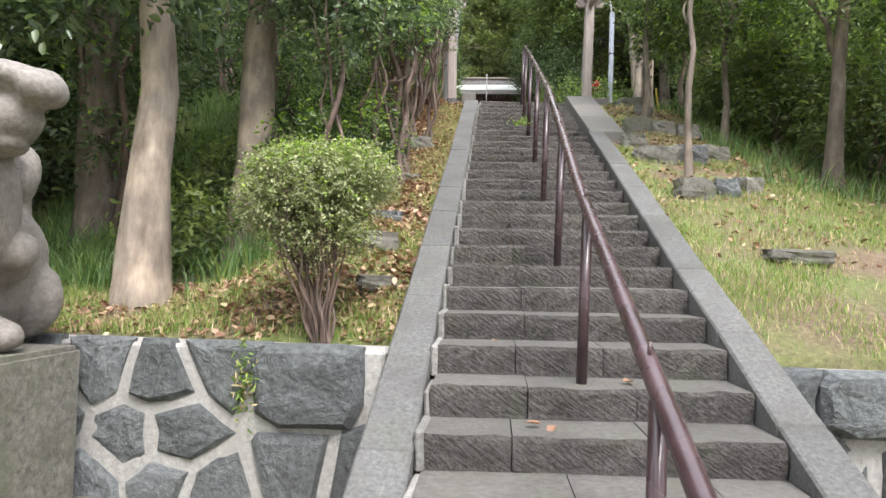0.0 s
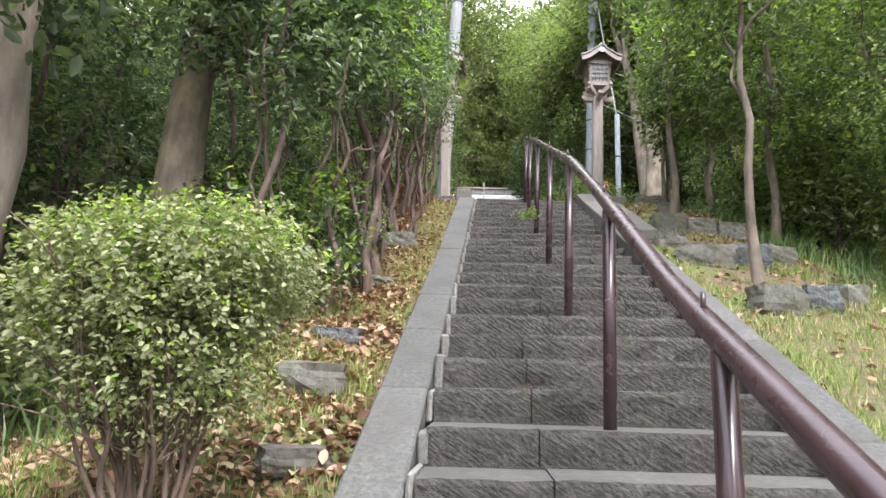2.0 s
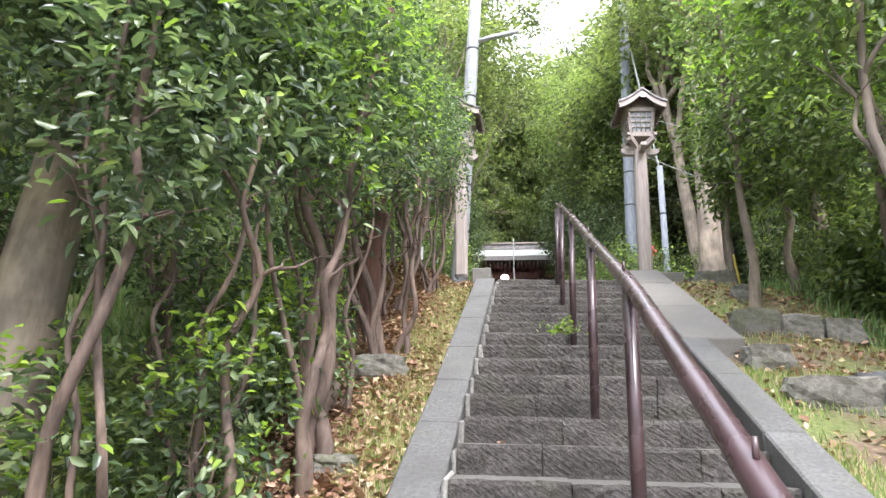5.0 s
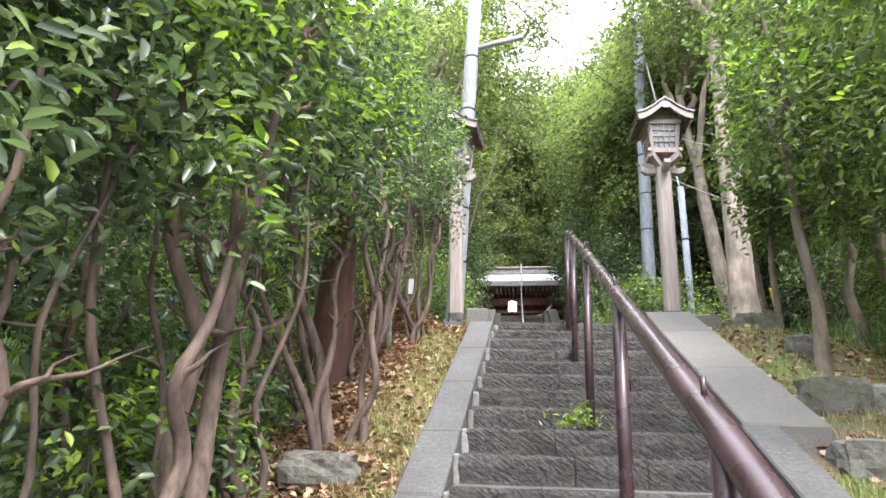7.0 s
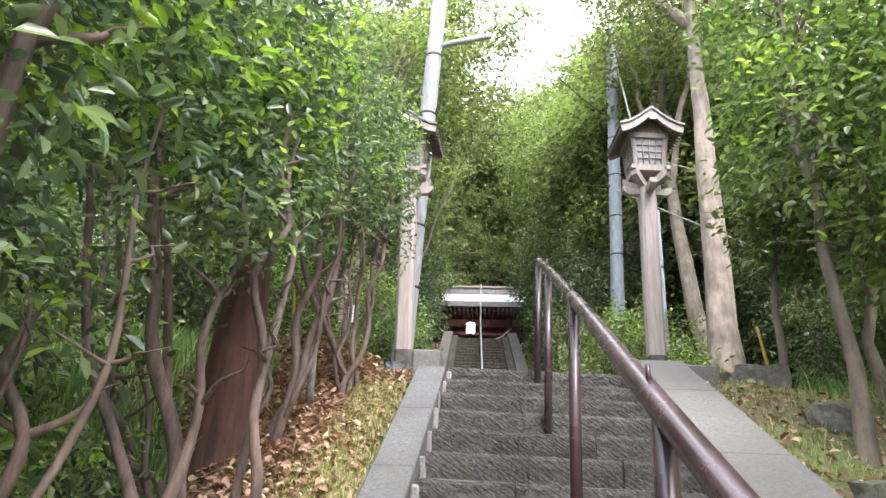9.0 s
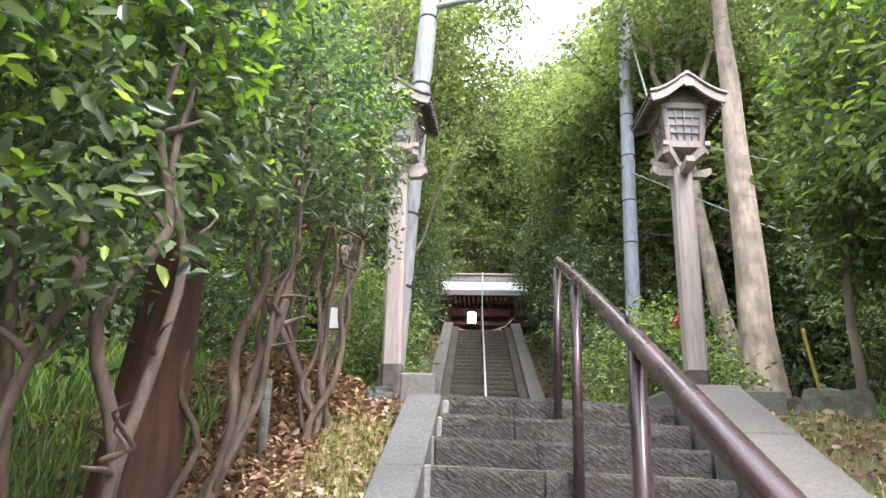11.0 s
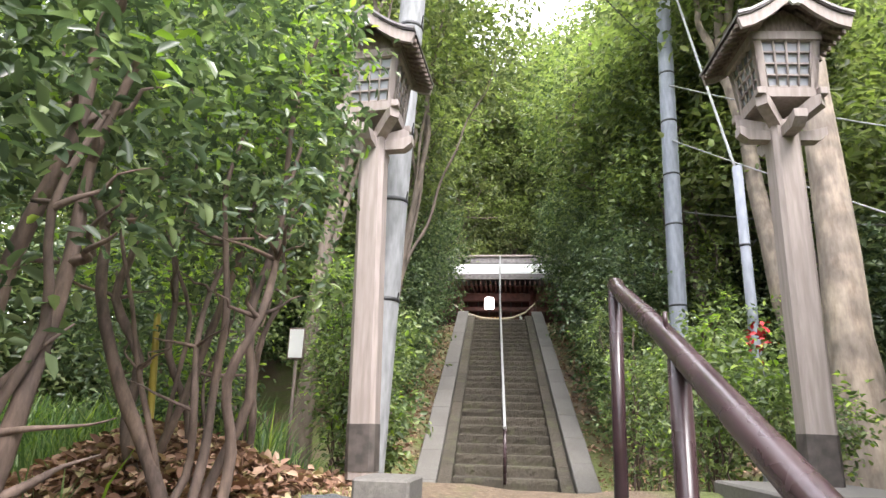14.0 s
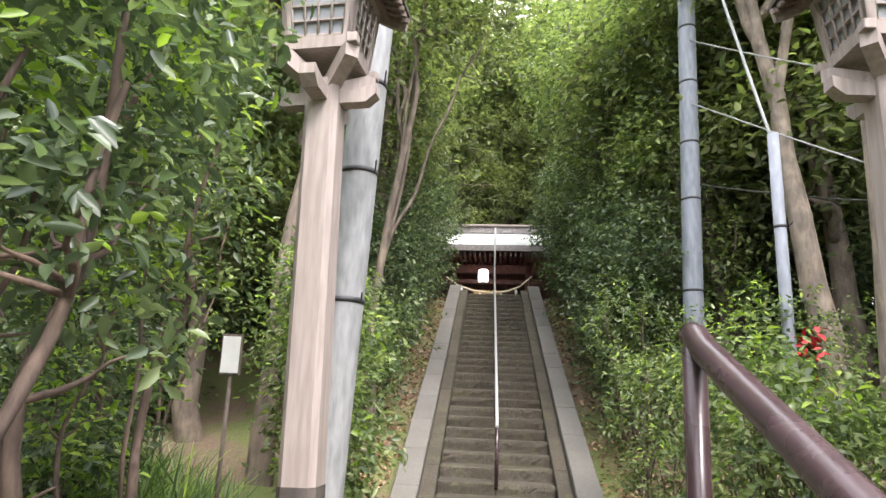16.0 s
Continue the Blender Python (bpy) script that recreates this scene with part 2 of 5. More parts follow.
LEAF_NEW = leaf("young_yellow_green_leaf", (0.15, 0.25, 0.032), (0.255, 0.385, 0.050), (0.42, 0.52, 0.10), gloss=0.36, through_light=0.45)
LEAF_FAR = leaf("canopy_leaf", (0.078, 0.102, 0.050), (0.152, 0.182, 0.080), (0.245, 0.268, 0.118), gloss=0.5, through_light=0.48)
# Lighter copy of canopy_leaf: sunlight on foliage put into the colour.
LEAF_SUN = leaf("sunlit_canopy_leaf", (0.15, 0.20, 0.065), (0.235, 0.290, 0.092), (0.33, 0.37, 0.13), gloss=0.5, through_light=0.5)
LEAF_BOX = leaf("pale_box_leaf", (0.13, 0.145, 0.075), (0.25, 0.27, 0.135), (0.40, 0.41, 0.225), gloss=0.6, through_light=0.3)
LEAF_DRY = leaf("dry_leaf", (0.10, 0.048, 0.030), (0.29, 0.160, 0.103), (0.56, 0.385, 0.28), gloss=0.8, through_light=0.15)
STRAW = leaf("dry_straw", (0.26, 0.19, 0.10), (0.44, 0.35, 0.20), (0.62, 0.53, 0.33), gloss=0.8, through_light=0.2)
GRASS = leaf("grass_blade", (0.085, 0.155, 0.03), (0.17, 0.27, 0.05), (0.33, 0.39, 0.11), gloss=0.6, through_light=0.35)
BAMBOO = leaf("bamboo_grass_blade", (0.06, 0.12, 0.04), (0.13, 0.22, 0.075), (0.30, 0.38, 0.17), gloss=0.45, through_light=0.4)

# ---- mesh helpers ----
rng = np.random.default_rng(7)


def part(name, bm, mat, parent=None, label=""):
    """Links a bmesh as one mesh object, under its thing where one is given."""
    me = bpy.data.meshes.new(name)
    bm.to_mesh(me)
    bm.free()
    me.materials.append(mat)
    ob = new(name, me)
    ob.parent = parent
    return tagged(ob, label)


def empty(name, at, label, category, group="", kind=""):
    ob = new(name)
    ob.location = at
    ob.empty_display_size = 0.1
    return tagged(ob, label, category, group, kind)


def box(x0, x1, y0, y1, z0, z1, bevel=0.0, bm=None, m=None, segs=1):
    bm = bm or bmesh.new()
    made = bmesh.ops.create_cube(bm, size=1)["verts"]
    for v in made:
        v.co = Vector(((x0 + x1) / 2 + v.co.x * (x1 - x0), (y0 + y1) / 2 + v.co.y * (y1 - y0), (z0 + z1) / 2 + v.co.z * (z1 - z0)))
    if bevel:
        edges = list({e for v in made for e in v.link_edges})
        made = list({v for f in bmesh.ops.bevel(bm, geom=edges, offset=bevel, segments=segs, affect="EDGES")["faces"] for v in f.verts} | {v for v in made if v.is_valid})
    if m is not None:
        bmesh.ops.transform(bm, matrix=m, verts=made)
    return bm


def prism(outline, axis, a, b, bm=None):
    """Extrudes an outline of (u, v) along an axis from a to b."""
    bm = bm or bmesh.new()
    put = {"x": lambda u, v, w: (w, u, v), "y": lambda u, v, w: (u, w, v), "z": lambda u, v, w: (u, v, w)}[axis]
    lo, hi = [bm.verts.new(put(u, v, a)) for u, v in outline], [bm.verts.new(put(u, v, b)) for u, v in outline]
    n = len(outline)
    bm.faces.new(lo), bm.faces.new(hi)
    for i in range(n):
        bm.faces.new((lo[i], lo[(i + 1) % n], hi[(i + 1) % n], hi[i]))
    bmesh.ops.recalc_face_normals(bm, faces=bm.faces[:])
    return bm


def tube(points, radii, sides=8, bm=None, cap=True):
    """A round limb, pipe or wire through points."""
    bm = bm or bmesh.new()
    pts = [Vector(p) for p in points]
    if not hasattr(radii, "__len__"):
        radii = [radii] * len(pts)
    rings, ref = [], None
    for i, p in enumerate(pts):
        d = (pts[min(i + 1, len(pts) - 1)] - pts[max(i - 1, 0)]).normalized()
        if ref is None:
            ref = d.orthogonal().normalized()
        ref = (ref - d * ref.dot(d)).normalized()
        s = d.cross(ref)
        rings.append([bm.verts.new(p + radii[i] * (math.cos(a) * ref + math.sin(a) * s)) for a in (2 * math.pi * j / sides for j in range(sides))])
    for a, b in zip(rings, rings[1:]):
        for j in range(sides):
            f = bm.faces.new((a[j], a[(j + 1) % sides], b[(j + 1) % sides], b[j]))
            f.smooth = True
    if cap:
        bm.faces.new(rings[0][::-1]), bm.faces.new(rings[-1])
    return bm


def raw_mesh(name, verts, quads, mats, index=None, parent=None):
    """A mesh object out of arrays of corners and four-cornered faces."""
    me = bpy.data.meshes.new(name)
    n = len(quads)
    me.vertices.add(len(verts)), me.loops.add(n * 4), me.polygons.add(n)
    me.vertices.foreach_set("co", verts.astype(np.float32).ravel())
    me.loops.foreach_set("vertex_index", quads.astype(np.int32).ravel())
    me.polygons.foreach_set("loop_start", np.arange(0, n * 4, 4, dtype=np.int32))
    for m in mats:
        me.materials.append(m)
    if index is not None:
        me.polygons.foreach_set("material_index", index.astype(np.int32))
    me.polygons.foreach_set("use_smooth", np.ones(n, dtype=bool))
    me.update(calc_edges=True)
    ob = new(name, me)
    ob.parent = parent
    return ob


def leaves(name, pts, size, mats, parent=None, second_share=None, up=0.9, slim=0.45, fold=0.18, out=None):
    """Folded leaves with pointed ends at the points given; the share is each one's chance of the second material."""
    n = len(pts)
    length = size * rng.uniform(0.65, 1.25, n)[:, None]
    normal = rng.normal(size=(n, 3)) * 0.6 + (0, 0, up)
    if out is not None:
        normal += out[:, :3] * 0.45
    normal /= np.linalg.norm(normal, axis=1)[:, None]
    way = rng.normal(size=(n, 3)) + (0, 0, -0.25)
    if out is not None:
        way = way * 0.75 + out[:, 3:] * 1.5
    way -= normal * (way * normal).sum(1)[:, None]
    way /= np.linalg.norm(way, axis=1)[:, None] + 1e-9
    side = np.cross(normal, way)
    w = length * slim * 0.5
    lift = normal * length * fold
    v = np.stack([pts, pts + way * length * 0.34 + side * w + lift * 0.8, pts + way * length * 0.72 + side * w * 0.82 + lift * 0.5,
                  pts + way * length - lift * 0.3, pts + way * length * 0.72 - side * w * 0.82 + lift * 0.5, pts + way * length * 0.34 - side * w + lift * 0.8], 1)
    base = (np.arange(n) * 6)[:, None]
    q = np.concatenate([base + np.array([0, 1, 2, 3]), base + np.array([0, 3, 4, 5])], 1).reshape(-1, 4)
    idx = None
    if second_share is not None:
        idx = np.repeat((rng.random(n) < second_share).astype(np.int32), 2)
    return raw_mesh(name, v.reshape(-1, 3), q, mats, idx, parent)


def clumps(blobs, clump_count, per, spread, shell=0.55):
    """Points strung along twigs, spread through ellipsoids (centre, radii); gives points, outward ways with the ways of the twigs, and height in the blob."""
    vol = np.array([r[0] * r[1] * r[2] for _, r in blobs]) ** (2 / 3)
    pick = rng.choice(len(blobs), clump_count, p=vol / vol.sum())
    c, r = np.array([b[0] for b in blobs], float)[pick], np.array([b[1] for b in blobs], float)[pick]
    d = rng.normal(size=(clump_count, 3))
    d /= np.linalg.norm(d, axis=1)[:, None]
    rad = shell + (1.08 - shell) * rng.random(clump_count) ** 0.7
    centre = c + d * r * rad[:, None]
    axis = d * 0.8 + rng.normal(size=d.shape) * 0.55 + (0, 0, 0.25)
    axis /= np.linalg.norm(axis, axis=1)[:, None]
    n = clump_count * per
    along = np.tile(np.linspace(-1.1, 1.1, per), clump_count)[:, None] + rng.normal(size=(n, 1)) * 0.12
    twig = np.repeat(axis, per, 0)
    pts = np.repeat(centre, per, 0) + twig * along * spread * 1.15 + rng.normal(size=(n, 3)) * spread * 0.42
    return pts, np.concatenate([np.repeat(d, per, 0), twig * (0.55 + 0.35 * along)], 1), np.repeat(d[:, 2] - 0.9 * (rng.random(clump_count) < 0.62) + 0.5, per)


# ---- the lie of the land ----
RISE, GOING, WIDTH = 0.17, 0.38, 1.73
RISE2, GOING2 = 0.17, 0.3926


def nosing(y):
    return 0.79 + (y - 3.1) * RISE / GOING


def nosing2(y):
    return 4.44 + (y - 19.5) * RISE2 / GOING2


def centre2(y):
    return 0.235 - 0.0333 * (y - 20.3)


def sm(a, b, v):
    t = min(1, max(0, (v - a) / (b - a)))
    return t * t * (3 - 2 * t)


def lerp_table(v, rows):
    return float(np.interp(v, [r[0] for r in rows], [r[1] for r in rows]))


BESIDE = [(-400, -0.06), (4.1, -0.06), (4.25, 1.08), (5.5, 1.72), (9, 3.34), (12.6, 4.98), (14.2, 5.08), (17.0, 3.95), (18.3, 3.95), (20.0, 4.45), (30.8, 9.1), (34, 9.2), (80, 10), (400, 30)]
LEFT_FAR = [(-400, -0.06), (4.1, -0.06), (4.25, 1.06), (6, 1.32), (8, 1.8), (10, 3.0), (12, 4.7), (14, 5.1), (18.5, 4.8), (22, 5.4), (31, 9.0), (80, 11), (400, 30)]
RIGHT_FAR = [(-400, -0.06), (4.1, -0.06), (4.25, 1.0), (6, 1.6), (9, 2.75), (12.6, 4.6), (15, 5.2), (20, 5.2), (30, 9.0), (80, 11), (400, 30)]


def ground_z(x, y):
    b = lerp_table(y, BESIDE)
    if x < 0.86:
        far, k = lerp_table(y, LEFT_FAR), 1 - sm(-2.6, -0.9, x)
    else:
        far, k = lerp_table(y, RIGHT_FAR), sm(2.4, 6.0, x)
    z = b * (1 - k) + far * k
    if y > 4.3:
        z += 0.05 * noise.noise((x * 0.9, y * 0.9, 3)) + 0.02 * noise.noise((x * 4, y * 4, 1))
    inside = -0.2 < x < 1.85 and 1.2 < y < 13.2
    inside2 = y > 18.0 and y < 31 and abs(x - centre2(y)) < 1.3
    return z - (0.75 if inside or inside2 else 0.0)


def ground():
    xs = np.unique(np.concatenate([np.linspace(-300, -14, 14), np.arange(-14, -3, 0.5), np.arange(-3, 5, 0.1), np.arange(5, 14, 0.5), np.linspace(14, 300, 14)]))
    ys = np.unique(np.concatenate([np.linspace(-200, -4, 8), np.arange(-4, 3.6, 0.4), np.arange(3.6, 15, 0.1), np.arange(15, 40, 0.4), np.linspace(40, 300, 14), [4.1, 4.25]]))
    v = np.array([(x, y, ground_z(x, y)) for y in ys for x in xs])
    nx = len(xs)
    i = np.arange((len(ys) - 1) * nx).reshape(len(ys) - 1, nx)[:, :-1].ravel()
    ob = raw_mesh("ground", v, np.stack([i, i + 1, i + nx + 1, i + nx], 1), [EARTH])
    ob.data.polygons.foreach_set("use_smooth", np.ones(len(i), dtype=bool))
    return tagged(ob, "wooded bank of soil, turf and leaf mould", "ground", kind="structure")


ground()

# ---- stone stairs ----


def step_block(x0, x1, y, z, depth, drop, tilt0, tilt1, wob):
    """One hewn block of a step: an uneven front, a worn nosing and a flat tread."""
    nx, rows = max(4, int((x1 - x0) / 0.075)), [(0.0, -drop), (0.004, -drop * 0.62), (-0.004, -drop * 0.3), (0.0, -0.022), (0.014, 0.0), (depth, 0.002), (depth, -drop)]
    bm = bmesh.new()
    grid = []
    for j, (dy, dz) in enumerate(rows):
        line = []
        for i in range(nx + 1):
            x = x0 + (x1 - x0) * i / nx
            k = noise.noise((x * 13 + wob, z * 7 + dz * 17, wob)) if 0 < j < 5 else 0
            tz = tilt0 + (tilt1 - tilt0) * i / nx
            line.append(bm.verts.new((x, y + dy + 0.020 * k, z + dz + tz + (0.009 * k if j in (3, 4) else 0))))
        grid.append(line)
    for a, b in zip(grid, grid[1:]):
        for i in range(nx):
            bm.faces.new((a[i], a[i + 1], b[i + 1], b[i]))
    bm.faces.new([g[0] for g in grid]), bm.faces.new([g[-1] for g in grid][::-1])
    bmesh.ops.recalc_face_normals(bm, faces=bm.faces[:])
    for f in bm.faces:
        f.material_index = 1 if f.normal.z > 0.75 else 0
    return bm


def stairs():
    top = tagged(empty("stone_stairs", (0.86, 1.5, 0), "long straight flight of chisel-faced grey stone steps", "stairs", kind="structure"))
    r = random.Random(4)
    for k in range(-3, 27):
        y, z = 3.1 + GOING * (k - 1), 0.79 + RISE * (k - 1)
        tilt = 0.017 - 0.034 * (k - 1) / 25
        cut = sorted(c for c in ([r.uniform(0.45, 0.75)] + ([r.uniform(1.0, 1.4)] if r.random() < 0.75 else [])))
        edges = [0.03] + cut + [WIDTH]
        for a, b in zip(edges, edges[1:]):
            def tl(x):
                return tilt * (2 * x / WIDTH - 1)
            depth = GOING + 0.06 if k < 26 else 0.9
            bm = step_block(a + 0.003, b - 0.003, y + r.uniform(-0.006, 0.006), z + r.uniform(-0.004, 0.004), depth, RISE + 0.07, tl(a), tl(b), r.uniform(0, 50))
            ob = part("step_stone", bm, STEP, top)
            ob.data.materials.append(TREAD)
            ob.matrix_parent_inverse = Matrix.Translation(-top.location)
    return top


def sloped_kerb(name, xa, xb, ya, yb, lift, length, mat, deep, group, bevel=0.012, line=nosing, shear=None):
    """A run of kerb stones laid down the slope, end to end."""
    top = empty(name, ((xa + xb) / 2, ya, 0), "sloping run of squared kerb stones beside the steps", "kerb", group, "structure")
    r = random.Random(int(ya * 10 + xa * 100))
    y = ya
    while y < yb - 0.05:
        e = min(yb, y + length * r.uniform(0.85, 1.15))
        if yb - e < 0.3:
            e = yb
        dz = r.uniform(-0.006, 0.006)
        l0, l1 = (lift(y), lift(e)) if callable(lift) else (lift, lift)
        z0, z1 = line(y) + l0 + dz, line(e) + l1 + dz
        s0, s1 = (shear(y), shear(e)) if shear else (0, 0)
        bm = bmesh.new()
        g = 0.004
        v = [bm.verts.new(c) for c in ((xa + s0, y + g, z0 - deep), (xb + s0, y + g, z0 - deep), (xb + s1, e - g, z1 - deep), (xa + s1, e - g, z1 - deep),
                                       (xa + s0, y + g, z0), (xb + s0, y + g, z0), (xb + s1, e - g, z1), (xa + s1, e - g, z1))]
        for f in ((0, 3, 2, 1), (4, 5, 6, 7), (0, 1, 5, 4), (1, 2, 6, 5), (2, 3, 7, 6), (3, 0, 4, 7)):
            bm.faces.new([v[i] for i in f])
        bmesh.ops.bevel(bm, geom=bm.edges[:], offset=bevel, segments=1, affect="EDGES")
        for v in bm.verts:
            v.co += Vector((noise.noise(v.co * 3.1), 0, noise.noise(v.co * 4.3 + Vector((7, 0, 0))))) * 0.010
        ob = part("kerb_stone", bm, mat, top)
        ob.matrix_parent_inverse = Matrix.Translation(-top.location)
        y = e
    return top


stairs()
sloped_kerb("kerb", -0.27, -0.005, 1.35, 12.55, lambda y: -0.05 + 0.08 * sm(8, 12, y), 0.85, KERB, 0.6, "kerbs of the lower stairs")
sloped_kerb("kerb", 1.735, 1.97, 1.35, 9.5, lambda y: 0.02 + 0.06 * sm(3, 9, y), 0.95, KERB, 0.6, "kerbs of the lower stairs")
sloped_kerb("kerb", 1.76, 2.27, 9.5, 12.75, lambda y: 0.09, 1.15, SLAB, 0.7, "kerbs of the lower stairs")


def top_slabs():
    flat = lambda x0, x1, y0, y1, z, n: tagged(part(n, box(x0, x1, y0, y1, z - 0.7, z, 0.014), SLAB), "flat pale stone slab at the head of the stairs", "slab", kind="structure")
    flat(1.76, 2.62, 12.76, 14.3, 5.17, "landing_slab")
    flat(-0.33, -0.06, 12.56, 13.0, 5.21, "landing_slab")


top_slabs()


def mortar_strip():
    """A ragged strip of pale mortar where the steps meet the kerb."""
    r = random.Random(9)
    top = empty("mortar_joint", (0.0, 1.5, 0), "ragged pale mortar between steps and kerb", "mortar", kind="structure")
    for k in range(-3, 27):
        y, z = 3.1 + GOING * (k - 1), 0.79 + RISE * (k - 1)
        w = r.uniform(0.022, 0.05)
        bm = box(-0.004, w, y - 0.012 - r.uniform(0, 0.01), y + GOING - 0.02, z - RISE - 0.02, z + r.uniform(-0.035, 0.02), 0.012)
        for v in bm.verts:
            v.co += Vector((0.01 * noise.noise(v.co * 9), 0.02 * noise.noise(v.co * 7), 0.02 * noise.noise(v.co * 8)))
        ob = part("mortar_fillet", bm, JOINT, top)
        ob.matrix_parent_inverse = Matrix.Translation(-top.location)


mortar_strip()


def upper_stairs():
    top = empty("upper_stairs", (0.3, 19.5, 4.3), "farther steep flight of dark worn stone steps", "stairs", kind="structure")
    r = random.Random(8)
    for j in range(-3, 29):
        y, z = 19.5 + GOING2 * j, 4.44 + RISE2 * j
        c = centre2(y)
        for a, b in ((c - 0.84, c + 0.0), (c + 0.0, c + 0.84)):
            bm = step_block(a + 0.003, b - 0.003, y + r.uniform(-0.008, 0.008), z + r.uniform(-0.006, 0.006), GOING2 + 0.05 if j < 28 else 1.6, RISE2 + 0.06, 0, 0, r.uniform(0, 50))
            ob = part("step_stone", bm, STEP_MOSS, top)
            ob.data.materials.append(STEP_MOSS)
            ob.matrix_parent_inverse = Matrix.Translation(-top.location)


upper_stairs()
for a, b, lift, mat in ((-1.06, -0.845, 0.03, STEP_MOSS), (0.845, 1.06, 0.03, STEP_MOSS), (-1.42, -1.065, 0.17, SLAB), (1.065, 1.42, 0.17, SLAB)):
    sloped_kerb("kerb", a, b, 17.95, 30.9, lift, 0.9, mat, 0.8, "kerbs of the upper stairs", line=nosing2, shear=lambda y: centre2(y))

# ---- handrail of the lower stairs ----


def rail_z(y):
    return lerp_table(y, [(1.2, 0.80), (1.69, 1.01), (2.25, 1.27), (4.1, 2.14), (5.26, 2.80), (6.57, 3.50), (8.23, 4.25), (9.76, 4.95), (11.7, 5.80), (12.46, 6.10)])


def handrail():
    top = empty("handrail", (0.865, 3.35, 0.79), "chocolate-brown painted steel pipe handrail on round posts", "handrail")
    inv = Matrix.Translation(-top.location)
    line = [(0.89, y, rail_z(y) - 0.02) for y in np.linspace(1.2, 12.40, 46)]
    line += [(0.89, 12.47, rail_z(12.46) + 0.0), (0.89, 12.515, rail_z(12.46) + 0.012)]
    pipe = part("rail", tube(line, 0.036, 14), RAIL, top)
    pipe.matrix_parent_inverse = inv
    for y in (2.08, 3.66, 5.10, 6.62, 8.14, 9.83, 11.38, 12.48):
        k = math.floor((y - 3.1) / GOING)
        foot = 0.79 + RISE * k
        ob = part("post", tube([(0.862, y, foot - 0.08), (0.884, y + 0.03 * (y < 12), rail_z(y) - 0.025)], 0.031, 12), RAIL, top)
        ob.matrix_parent_inverse = inv
        if y < 12:
            yy = y + 0.18
            ob = part("stud", tube([(0.89, yy, rail_z(yy)), (0.89, yy - 0.004, rail_z(yy) + 0.06)], [0.008, 0.007], 8), RAIL, pipe, "small upright stud on the rail")


handrail()


def upper_rail():
    top = empty("thin_handrail", (0.3, 20, 4.6), "thin pale metal handrail down the middle of the upper stairs", "handrail")
    inv = Matrix.Translation(-top.location)
    ob = part("rail", tube([(centre2(y), y, nosing2(y) + 0.82) for y in (20.2, 24, 28, 30.6)], 0.026, 10), WIRE, top)
    ob.matrix_parent_inverse = inv
    for y in (20.2, 22.2, 24.2, 26.2, 28.3, 30.6):
        ob = part("post", tube([(centre2(y), y + 0.1, nosing2(y) - 0.05), (centre2(y), y + 0.1, nosing2(y) + (0.84 if y < 30 else 2.2))], 0.03, 10), RAIL if y < 30 else WIRE, top)
        ob.matrix_parent_inverse = inv


upper_rail()

# ---- shrine lanterns on posts ----


